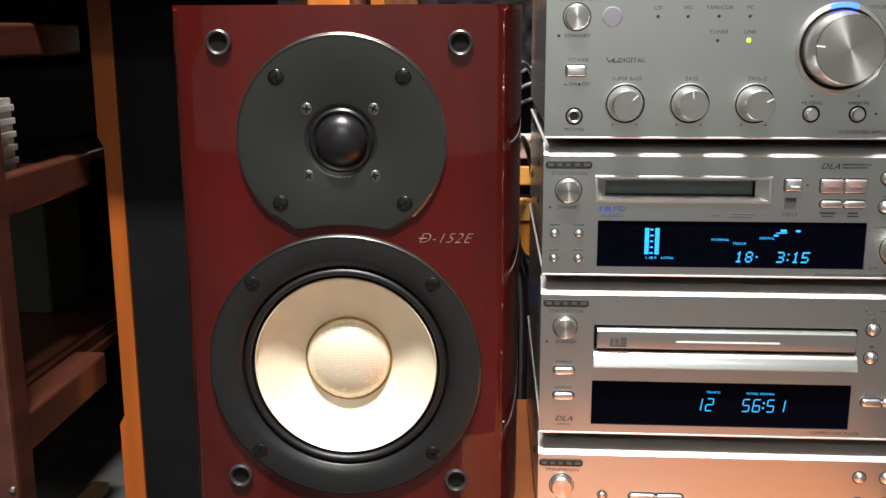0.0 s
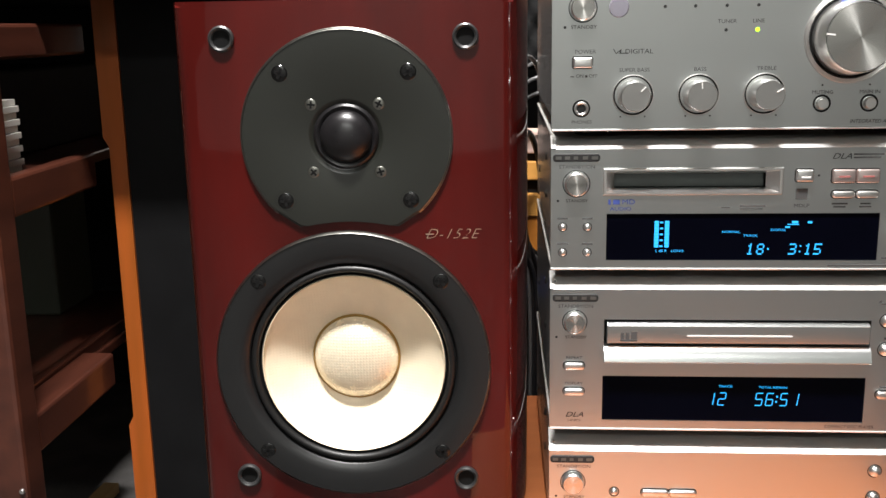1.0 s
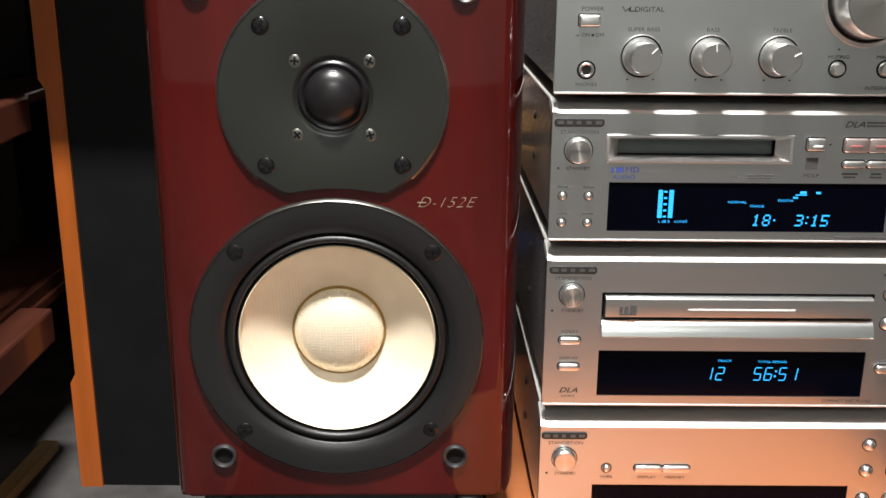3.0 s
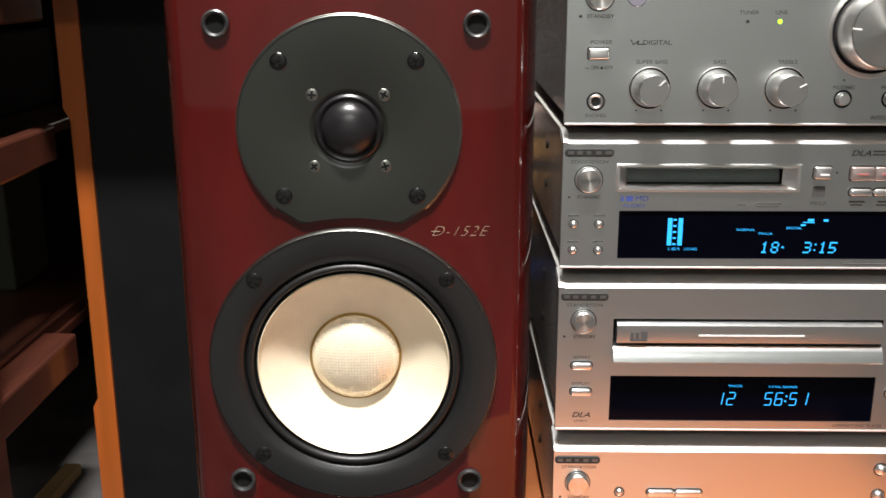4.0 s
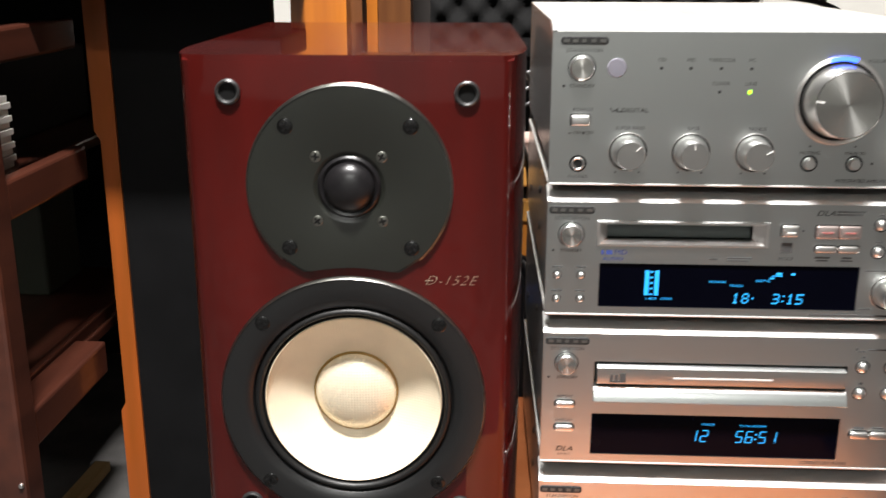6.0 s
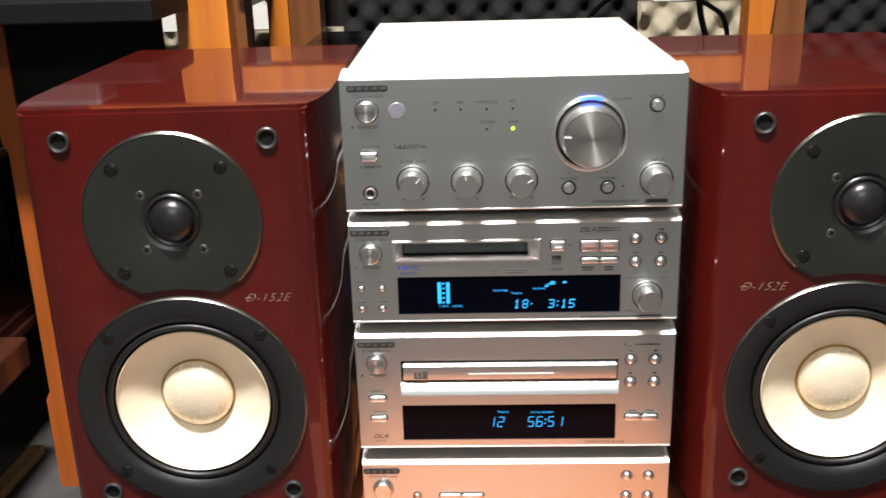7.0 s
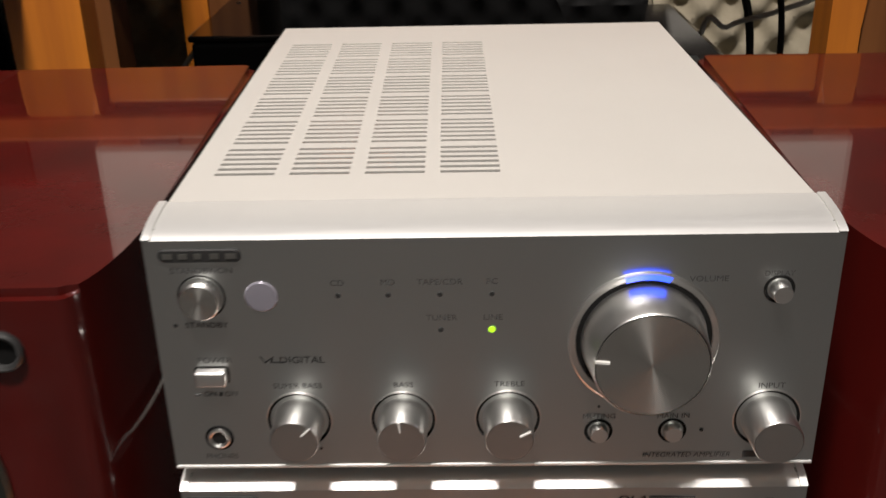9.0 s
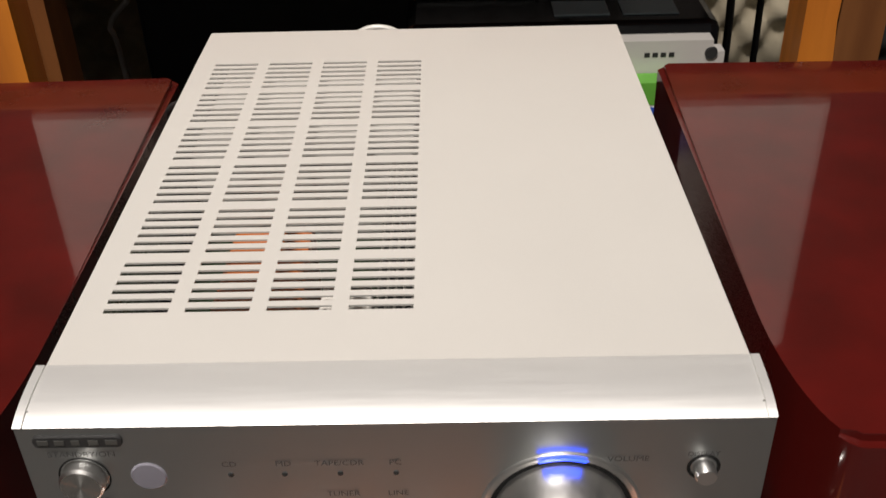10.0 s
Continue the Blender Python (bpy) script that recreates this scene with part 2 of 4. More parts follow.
def pierced(x0, x1, z0, z1, holes, y0, y1, flat="y"):
    """A plate between y0 and y1 with rectangular holes (x0, x1, z0, z1) through it; flat 'z' lays it down (z then means y)."""
    xs = sorted({x0, x1, *[v for h in holes for v in h[:2]]})
    zs = sorted({z0, z1, *[v for h in holes for v in h[2:]]})
    bm = bmesh.new()
    solid = {}
    for i, (a, b) in enumerate(zip(xs, xs[1:])):
        for j, (c, d) in enumerate(zip(zs, zs[1:])):
            mx, mz = (a + b) / 2, (c + d) / 2
            solid[i, j] = not any(h[0] < mx < h[1] and h[2] < mz < h[3] for h in holes)
    cache = {}

    def v(i, j, s):
        if (i, j, s) not in cache:
            w = (y0, y1)[s]
            cache[i, j, s] = bm.verts.new((xs[i], w, zs[j]) if flat == "y" else (xs[i], zs[j], w))
        return cache[i, j, s]
    for (i, j), full in solid.items():
        if not full:
            continue
        bm.faces.new((v(i, j, 0), v(i + 1, j, 0), v(i + 1, j + 1, 0), v(i, j + 1, 0)))
        bm.faces.new((v(i, j, 1), v(i, j + 1, 1), v(i + 1, j + 1, 1), v(i + 1, j, 1)))
        for di, dj, e in ((-1, 0, ((0, 0), (0, 1))), (1, 0, ((1, 0), (1, 1))), (0, -1, ((0, 0), (1, 0))), (0, 1, ((0, 1), (1, 1)))):
            if not solid.get((i + di, j + dj), False):
                (p, q), (r, s) = e
                bm.faces.new((v(i + p, j + q, 0), v(i + r, j + s, 0), v(i + r, j + s, 1), v(i + p, j + q, 1)))
    return bm


def tube(points, radius, seg=8):
    """A round cable through points, smoothed."""
    pts = [Vector(p) for p in points]
    fine = []
    for k in range(len(pts) - 1):
        p0, p1, p2, p3 = pts[max(k - 1, 0)], pts[k], pts[k + 1], pts[min(k + 2, len(pts) - 1)]
        for s in range(8):
            u = s / 8
            fine.append(0.5 * ((2 * p1) + (p2 - p0) * u + (2 * p0 - 5 * p1 + 4 * p2 - p3) * u * u + (3 * p1 - p0 - 3 * p2 + p3) * u ** 3))
    fine.append(pts[-1])
    bm = bmesh.new()
    rings = []
    for k, p in enumerate(fine):
        d = (fine[min(k + 1, len(fine) - 1)] - fine[max(k - 1, 0)]).normalized()
        side = d.cross(Vector((0.13, 0.31, 0.94))).normalized()
        up = d.cross(side)
        rings.append([bm.verts.new(p + radius * (math.cos(a) * side + math.sin(a) * up)) for a in (2 * math.pi * i / seg for i in range(seg))])
    for a, b in zip(rings, rings[1:]):
        for i in range(seg):
            bm.faces.new((a[i], a[(i + 1) % seg], b[(i + 1) % seg], b[i]))
    bm.faces.new(rings[0])
    bm.faces.new(rings[-1][::-1])
    return bm


def lettering(name, text, size, x, z, y, mat, parent, label="", shear=0.0, wide=1.0, thin=0.0, spread=1.0):
    """Raised print in the built-in font on a face that looks along -y, centred on (x, z)."""
    cu = bpy.data.curves.new(name, "FONT")
    cu.body, cu.size, cu.shear = text, size, shear
    cu.align_x, cu.align_y = "CENTER", "CENTER"
    cu.resolution_u = 3
    cu.offset, cu.space_character = thin, spread
    tmp = bpy.data.objects.new(name, cu)
    me = bpy.data.meshes.new_from_object(tmp)
    bpy.data.objects.remove(tmp)
    bpy.data.curves.remove(cu)
    me.transform(Matrix.Translation((x, y, z)) @ Matrix.Rotation(math.pi / 2, 4, "X") @ Matrix.Diagonal((wide, 1, 1, 1)))
    me.materials.clear()
    me.materials.append(mat)
    ob = new(name, me)
    hang(ob, parent)
    return tagged(ob, label)


def bars(name, rows, y, mat, parent, label=""):
    """Flat printed bars (x0, x1, z0, z1) on a face that looks along -y, each a part."""
    for x0, x1, z0, z1 in rows:
        part(name, box(x0, x1, y - 0.0003, y + 0.0002, z0, z1), mat, parent, label)


def round_button(parent, x, z, r, out, ring=1.35, label="small round metal button", domed=True):
    flat = [(0, -out), (r * 0.86, -out), (r * 0.97, -out + r * 0.22), (r, -out + r * 0.5), (r, 0.002)]
    dome = [(0, -out), (r * 0.35, -out + r * 0.03), (r * 0.65, -out + r * 0.14), (r * 0.86, -out + r * 0.32), (r, -out + r * 0.62), (r, 0.002)]
    b = part("button", turned(dome if domed else flat, x, z, 28), CHROME, parent, label, True)
    part("button_ring", turned([(r * ring, -0.0001), (r * ring * 0.97, -0.0004), (r * 1.02, 0.0002)], x, z, 28), RECESS, b)
    return b


def pill_loop(bm, x0, x1, z0, z1, r, y):
    out = []
    for cx, cz, a0 in ((x1 - r, z1 - r, 0), (x0 + r, z1 - r, 90), (x0 + r, z0 + r, 180), (x1 - r, z0 + r, 270)):
        for k in range(6):
            a = radians(a0 + 18 * k)
            out.append(bm.verts.new((cx + r * math.cos(a), y, cz + r * math.sin(a))))
    return out


def pill(x0, x1, z0, z1, r, steps):
    """A body with rounded corners, its loops inset by (inset, y) steps, closed at the last one."""
    bm = bmesh.new()
    loops = [pill_loop(bm, x0 + i, x1 - i, z0 + i, z1 - i, max(r - i, 0.0002), y) for i, y in steps]
    for a, b in zip(loops, loops[1:]):
        for k in range(len(a)):
            n = (k + 1) % len(a)
            bm.faces.new((a[k], a[n], b[n], b[k]))
    bm.faces.new(loops[-1])
    return bm


def pill_button(parent, x0, x1, z0, z1, out=0.0022, mat=None, label="pill-shaped metal button", corner=0.46):
    r = min(x1 - x0, z1 - z0) * corner
    bm = pill(x0, x1, z0, z1, r, [(0, 0.001), (0, -out + 0.0007), (0.0003, -out + 0.0002), (0.0008, -out)])
    b = part("button", bm, mat or CHROME, parent, label, True)
    g = 0.0006
    part("button_ring", pill(x0 - g, x1 + g, z0 - g, z1 + g, r + g, [(0, 0.0003), (0.0001, -0.0002)]), RECESS, b)
    return b


def small_knob(parent, x, z, r, out, turn, label="round aluminium tone knob", pointer=True):
    k = part("knob", turned([(r * 0.80, -out), (r * 0.84, -out + 0.0006), (r * 0.87, -out * 0.45), (r * 0.90, 0.0015)], x, z, 48), KNOB, parent, label, True)
    part("knob_face", turned([(0, -out - 0.0001), (r * 0.785, -out - 0.0001)], x, z, 48), CAP_FACE, k, "", True)
    part("knob_recess", turned([(r * 1.12, -0.0003), (r * 1.10, -0.0005), (r * 1.08, -0.0001), (r * 0.85, 0.0003)], x, z, 48), RECESS, k, "dark recess round the knob", True)
    part("bright_rim", turned([(r * 1.17, 0.0001), (r * 1.155, -0.0006), (r * 1.12, -0.0005)], x, z, 48), KNOB, k, "", True)
    if pointer:
        bm = box(-0.00022, 0.00022, -out - 0.0005, -out * 0.75, r * 0.4, r * 0.8)
        bm.transform(Matrix.Translation((x, 0, z)) @ Matrix.Rotation(radians(turn), 4, "Y"))
        part("pointer", bm, MARK, k, "white pointer line")
    return k


def standby_button(parent, x, z, r=0.0064):
    b = part("standby_button", turned([(r * 0.86, -0.0042), (r * 0.98, -0.0034), (r, 0.001)], x, z, 40), KNOB, parent, "round spun-metal standby button", True)
    part("button_face", turned([(0, -0.0043), (r * 0.87, -0.0042)], x, z, 40), KNOB_FACE, b, "", True)
    part("button_ring", turned([(r * 1.14, -0.0001), (r * 1.12, -0.0004), (r * 1.01, 0.0003)], x, z, 40), RECESS, b)


def dot(parent, x, z, r=0.0009, mat=None, label="dark pilot lamp hole"):
    return part("pilot_lamp", turned([(0, -0.0003), (r * 0.8, -0.0003), (r, 0.0001)], x, z, 16), mat or PRINT_DARK, parent, label)


def nameplate(parent, x, z, w=0.0245, h=0.0042):
    p = part("nameplate", pill(x - w / 2, x + w / 2, z - h / 2, z + h / 2, h * 0.42, [(0, 0.0004), (0, -0.0005), (0.0003, -0.0008)]), PRINT_DARK, parent, "dark raised nameplate with five plain bars")
    for k, part_w in enumerate((0.15, 0.14, 0.12, 0.14, 0.16)):
        x0 = x - w * 0.46 + k * w * 0.19
        bars("plate_bar", [(x0 + w * 0.02, x0 + w * (part_w - 0.01), z - h * 0.2, z + h * 0.2)], -0.0007, PLATE_BAR, p)


SEGS = {"0": "abcdef", "1": "bc", "2": "abged", "3": "abgcd", "4": "fgbc", "5": "afgcd", "6": "afgedc", "7": "abc", "8": "abcdefg", "9": "abcfgd"}


def digit(parent, char, x, z, w, h, t, y, slant=0.14):
    bm = bmesh.new()
    put = {"a": (-w / 2, w / 2, h / 2, 0), "g": (-w / 2, w / 2, 0, 0), "d": (-w / 2, w / 2, -h / 2, 0), "f": (-w / 2, 0, h / 4, 1), "b": (w / 2, 0, h / 4, 1),
           "e": (-w / 2, 0, -h / 4, 1), "c": (w / 2, 0, -h / 4, 1)}
    for s in SEGS[char]:
        a, b, zz, up = put[s]
        if up:
            box(a - t / 2, a + t / 2, y - 0.0001, y, zz - h / 4 + t * 0.35, zz + h / 4 - t * 0.35, bm=bm)
        else:
            box(a + t * 0.5, b - t * 0.5, y - 0.0001, y, zz - t / 2, zz + t / 2, bm=bm)
    for v in bm.verts:
        v.co.x += slant * v.co.z + x
        v.co.z += z
    return part("digit", bm, CYAN, parent)


DOTS = {"1": "00100 01100 00100 00100 00100 00100 01110", "8": "01110 10001 10001 01110 10001 10001 01110", "3": "11110 00001 00001 01110 00001 00001 11110",
        "5": "11111 10000 10000 11110 00001 00001 11110"}


def dot_digit(parent, char, x, z, w, h, y, slant=0.14):
    bm = bmesh.new()
    px, pz = w / 5, h / 7
    for r, row in enumerate(DOTS[char].split()):
        for c, on in enumerate(row):
            if on == "1":
                cx, cz = (c - 2) * px, (3 - r) * pz
                box(cx - px * 0.45, cx + px * 0.45, y - 0.0001, y, cz - pz * 0.45, cz + pz * 0.45, bm=bm)
    for v in bm.verts:
        v.co.x += slant * v.co.z + x
        v.co.z += z
    return part("digit", bm, CYAN, parent)


# ---- the room ----
X0, X1, Y0, Y1, ZF, ZC = -2.2, 2.2, -3.6, 1.25, -0.02, 2.34
setting("floor", box(X0, X1, Y0, Y1, ZF - 0.1, ZF), FLOOR, "mottled dark grey carpet floor", "floor")
setting("ceiling", box(X0, X1, Y0, Y1, ZC, ZC + 0.1), CEIL, "plain pale grey ceiling", "ceiling")
setting("wall_back", box(X0, X1, Y1, Y1 + 0.1, ZF, ZC), WALL_DARK, "dark brown back wall", "wall")
setting("wall_front", box(X0, X1, Y0 - 0.1, Y0, ZF, ZC), WALL, "plain pale grey wall", "wall")
setting("wall_west", box(X0 - 0.1, X0, Y0, Y1, ZF, ZC), WALL_DARK, "dark brown side wall", "wall")
setting("wall_east", box(X1, X1 + 0.1, Y0, Y1, ZF, ZC), WALL_DARK, "dark brown side wall", "wall")


def ceiling_lamp(x, y, sx, sy):
    t = thing("ceiling_lamp", (x, y, ZC), "unseen flat rectangular ceiling lamp with a glowing diffuser", "lamp")
    part("frame", pierced(x - sx / 2 - 0.03, x + sx / 2 + 0.03, y - sy / 2 - 0.03, y + sy / 2 + 0.03, [(x - sx / 2, x + sx / 2, y - sy / 2, y + sy / 2)], ZC - 0.05, ZC, "z"), PAPER, t)
    part("diffuser", box(x - sx / 2, x + sx / 2, y - sy / 2, y + sy / 2, ZC - 0.03, ZC - 0.02), LAMP_FACE, t)


ceiling_lamp(-0.20, -0.60, 0.34, 0.16)
# fitting added over the fill light, out of view
ceiling_lamp(-0.1, -3.1, 1.2, 0.4)


def egg_crate(x0, x1, z0, z1, y, period, depth, step):
    """A sheet of convoluted foam: rounded pits between ridges."""
    nx, nz = int((x1 - x0) / step), int((z1 - z0) / step)
    bm = bmesh.new()
    grid = []
    for i in range(nx + 1):
        row = []
        for j in range(nz + 1):
            x, z = x0 + (x1 - x0) * i / nx, z0 + (z1 - z0) * j / nz
            h = math.sin(2 * math.pi * x / period) * math.sin(2 * math.pi * z / period) + 0.25 * noise.noise((x * 30, 0, z * 30))
            row.append(bm.verts.new((x, y - depth * h, z)))
        grid.append(row)
    for i in range(nx):
        for j in range(nz):
            bm.faces.new((grid[i][j], grid[i + 1][j], grid[i + 1][j + 1], grid[i][j + 1]))
    back = [bm.verts.new((x, y + depth * 2, z)) for x, z in ((x0, z0), (x1, z0), (x1, z1), (x0, z1))]
    bm.faces.new(back)
    return bm


def foam_panel(x0, x1, z0, z1, y, mat, label, period=0.06, depth=0.014):
    t = thing("foam_panel", ((x0 + x1) / 2, y, z0), label, "acoustic panel", "foam panels on the back wall")
    part("foam_sheet", egg_crate(x0, x1, z0, z1, y, period, depth, 0.006), mat, t, smooth=True)
    part("backing_board", box(x0, x1, y + 0.0285, Y1 if y > 1 else y + 0.045, ZF, z1 + 0.002), DARK, t)


foam_panel(-0.62, -0.23, 0.06, 0.448, 0.95, FOAM, "cream egg-crate acoustic foam panel with deep dark pits")
foam_panel(0.22, 0.42, 0.06, 0.475, 0.95, FOAM, "cream egg-crate acoustic foam panel with deep dark pits")
# panels behind the stack, their shade painted by the dark foam colour
foam_panel(0.422, 0.95, 0.06, 0.75, 0.96, FOAM_DARK, "egg-crate acoustic foam panel with shade in its charcoal colour", 0.05, 0.01)
foam_panel(-0.228, 0.216, 0.06, 0.60, 0.96, FOAM_DARK, "egg-crate acoustic foam panel with shade in its charcoal colour", 0.05, 0.01)

# low bench that carries the stack and both speakers
BZ = 0.188
bench = thing("low_bench", (0, -0.1, ZF), "low orange lacquered wooden bench carrying the audio stack", "bench")
part("bench_top", box(-0.298, 0.315, -0.22, 0.285, BZ - 0.03, BZ, 0.003), BENCH, bench)
for x in (-0.27, 0.255):
    for y in (-0.20, 0.2):
        part("leg", box(x, x + 0.035, y, y + 0.035, ZF, BZ - 0.03, 0.003), PINE, bench)


for x0, x1 in ((-0.2955, -0.128), (0.134, 0.3125)):
    t = thing("rubber_mat", ((x0 + x1) / 2, 0, BZ), "thin black rubber mat lying on the bench under a speaker", "mat", "mats under the speakers")
    part("mat", box(x0, x1, -0.2185, 0.283, BZ, BZ + 0.0015, 0.0005), RUBBER, t)


def wood_post(x0, x1, y0, y1, z1, mat, label, side):
    """A rack upright with a worn, slightly waisted profile."""
    t = thing("wooden_post", ((x0 + x1) / 2, (y0 + y1) / 2, ZF), label, "post", "uprights of the wooden rack")
    bm = bmesh.new()
    w = x1 - x0
    left, right = [], []
    for k in range(31):
        z = ZF + (z1 - ZF) * k / 30
        s = max(0.0, 1 - abs((z - 0.475) / 0.05)) * 0.004 * side
        left.append((x0 + (s if side > 0 else 0), z))
        right.append((x1 + (s if side < 0 else 0), z))
    prism(left + right[::-1], "y", y0, y1, bm)
    bmesh.ops.bevel(bm, geom=[e for e in bm.edges if abs(e.verts[0].co.y - e.verts[1].co.y) < 1e-6 and abs(e.verts[0].co.z - e.verts[1].co.z) > 1e-4], offset=0.004, segments=2, affect="EDGES")
    part("upright", bm, mat, t, smooth=True)
    return t


wood_post(-0.326, -0.273, 0.433, 0.462, 0.588, PINE, "orange lacquered pine leg of the tall table", 0)
wood_post(-0.300, -0.262, 0.4625, 0.500, 0.588, BROWN, "brown wooden upright behind the orange leg", 0)
wood_post(0.247, 0.272, 0.433, 0.468, 0.588, PINE, "light orange pine upright with a waisted edge", -1)
wood_post(0.2725, 0.304, 0.440, 0.500, 0.588, BROWN, "brown wooden upright beside the pine one", 0)
wood_post(-0.325, -0.295, 0.875, 0.93, 1.25, PINE, "narrow orange pine upright standing further back", 0)
wood_post(-0.2945, -0.250, 0.880, 0.93, 1.25, BROWN, "brown wooden upright behind the pine one", 0)
t = thing("rack_rail", (0, 0.45, 0.55), "orange pine cross rail joining two rack uprights", "rail")
part("rail", box(-0.2665, 0.2465, 0.442, 0.468, 0.552, 0.581, 0.002), PINE, t)
# black strip fills the gap; its colour stands for the shade there
part("gap_shade_strip", box(-0.2665, 0.2465, 0.452, 0.468, 0.5811, 0.588), DARK, t, "dark shadow gap strip")
t = thing("rack_shelf", (0, 0.55, 0.588), "reddish wooden top board resting on the rack uprights", "shelf")
part("shelf_board", box(-0.43, 0.42, 0.436, 0.66, 0.588, 0.608, 0.003), PINE_LEG, t)
# unseen board, added so that the speaker tops mirror a pale patch
t = thing("reflected_board", (0, 0.47, 0.608), "white board added out of view for the pale reflection in the speaker tops", "board")
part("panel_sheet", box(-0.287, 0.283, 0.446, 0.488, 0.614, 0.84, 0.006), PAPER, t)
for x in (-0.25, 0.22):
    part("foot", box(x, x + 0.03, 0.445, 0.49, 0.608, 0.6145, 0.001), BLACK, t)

# black table with wooden legs beside the bench
t = thing("black_table", (-0.5, 0.6, ZF), "black table with wooden legs and a black side board", "table")
part("table_top", box(-1.05, -0.312, 0.318, 0.86, 0.5275, 0.548, 0.002), DARK, t, "matt black table top")
bm = prism([(-0.524, ZF), (-0.502, ZF), (-0.502, 0.5275), (-0.524, 0.5275), (-0.524, 0.395), (-0.5185, 0.385), (-0.5185, 0.105), (-0.524, 0.095)], "y", 0.427, 0.452)
part("leg", bm, PINE_LEG, t, "orange pine leg with shaped edge")
part("leg", box(-0.426, -0.394, 0.462, 0.494, ZF, 0.5275, 0.002), BROWN, t)
part("side_board", box(-0.502, -0.345, 0.4305, 0.448, ZF, 0.5275), DARK, t, "matt black board between the legs")
t = thing("flat_case", (-0.62, 0.55, 0.548), "dull grey flat case lying on the black table", "case")
part("case_shell", box(-0.95, -0.40, 0.40, 0.78, 0.548, 0.583, 0.006), CASE_GREY, t)

# dark rack beside the table
t = thing("side_rack", (-0.75, 0.33, ZF), "dark red-brown wooden shelf rack with two shelves", "rack")
part("post", box(-0.590, -0.531, 0.225, 0.258, ZF, 0.80, 0.004), WALNUT, t)
part("post", box(-1.20, -1.15, 0.215, 0.252, ZF, 0.80, 0.004), WALNUT, t)
for z0, z1 in ((0.140, 0.175), (0.347, 0.381), (0.475, 0.504)):
    part("rail", box(-0.566 if z0 < 0.2 else -0.548, -0.533, 0.258, 0.4265, z0, z1, 0.003), WALNUT, t)
for z in (0.150, 0.360):
    part("shelf", box(-1.16, -0.566, 0.25, 0.72, z, z + 0.012, 0.002), WALNUT, t)
part("back_board", box(-1.2, -0.5275, 0.86, 0.87, ZF, 0.8), DARK, t, "dark board closing the back")
for x, z in ((-0.5355, 0.120), (-0.5405, 0.345)):
    part("screw_cap", turned([(0, 0.2225), (0.0018, 0.2228), (0.0025, 0.2240), (0.0025, 0.2252)], x, z, 16), CHROME, t, "bright screw head", True)
t = thing("equipment_case", (-0.8, 0.6, 0.162), "dim grey-green equipment case on the rack shelf", "case")
part("case_shell", box(-1.05, -0.67, 0.60, 0.70, 0.162, 0.335, 0.004), GREEN_GREY, t)
t = thing("dark_box", (-0.75, 0.5, 0.372), "black box standing on the upper rack shelf", "box")
part("box_shell", box(-1.0, -0.63, 0.42, 0.68, 0.372, 0.46, 0.004), DARK, t)
t = thing("card_stack", (-0.6, 0.34, 0.372), "small stack of white cards on the rack shelf", "cards")
for k in range(11):
    part("card", box(-0.655 + 0.003 * (k % 3), -0.577 + 0.003 * (k % 2), 0.325, 0.365, 0.372 + 0.006 * k, 0.3776 + 0.006 * k, 0.0005), PAPER, t)
t = thing("wooden_strip", (-0.6, 0.4, 0.162), "thin reddish wooden strip lying on the lower shelf", "strip")
part("strip", box(-0.580, -0.5695, 0.265, 0.58, 0.162, 0.176, 0.002), WALNUT, t)
t = thing("wooden_batten", (-0.6, 0.44, ZF), "pale raw wooden batten lying on the carpet", "batten")
bm = box(-0.009, 0.009, -0.085, 0.070, ZF, ZF + 0.012, 0.001)
bm.transform(Matrix.Translation((-0.588, 0.435, 0)) @ Matrix.Rotation(radians(-3), 4, "Z"))
part("batten", bm, BATTEN, t)

# things behind the stack
t = thing("black_cabinet", (-0.08, 0.65, ZF), "plain black cabinet standing behind the stack", "cabinet")
part("cabinet_shell", box(-0.245, 0.085, 0.60, 0.86, ZF, 0.448, 0.004), DARK, t)
part("cabinet_top", box(-0.247, 0.087, 0.598, 0.86, 0.4485, 0.454, 0.002), GLOSS_BLACK, t)
t = thing("disc_player", (0.12, 0.55, ZF), "black gloss box with a rounded silver front bar", "player")
part("body", box(-0.02, 0.216, 0.512, 0.80, 0.20, 0.438, 0.008), GLOSS_BLACK, t)
bm = box(-0.02, 0.216, 0.497, 0.5115, 0.399, 0.430)
bmesh.ops.bevel(bm, geom=[e for e in bm.edges if abs(e.verts[0].co.y - e.verts[1].co.y) > 1e-4], offset=0.009, segments=5, affect="EDGES")
part("front_bar", bm, COVER, t, "polished silver bar with rounded ends", True)
part("foot", turned([(0, 0.4955), (0.0045, 0.4955), (0.005, 0.498)], 0.2060, 0.4200, 20), PRINT_DARK, t)
bars("marks", [(0.157 + k * 0.006, 0.161 + k * 0.006, 0.4175, 0.4210) for k in range(4)], 0.497, PRINT_DARK, t, "unreadable dark print as bars")
part("stand", box(0.0, 0.20, 0.53, 0.79, ZF, 0.20, 0.003), DARK, t)
for k in range(2):
    part("slot_window", box(0.093 + k * 0.052, 0.135 + k * 0.052, 0.53, 0.56, 0.438, 0.4395, 0.0005), PANEL_BLUE, t, "pale bluish panel")
t = thing("printed_carton", (0.157, 0.49, ZF), "small carton with green and blue print", "carton")
part("carton", box(0.135, 0.18, 0.478, 0.495, ZF, 0.405, 0.001), PAPER, t)
part("green_print", box(0.1345, 0.1805, 0.4775, 0.4955, 0.388, 0.4056), LABEL_GREEN, t, "bright green printed top")
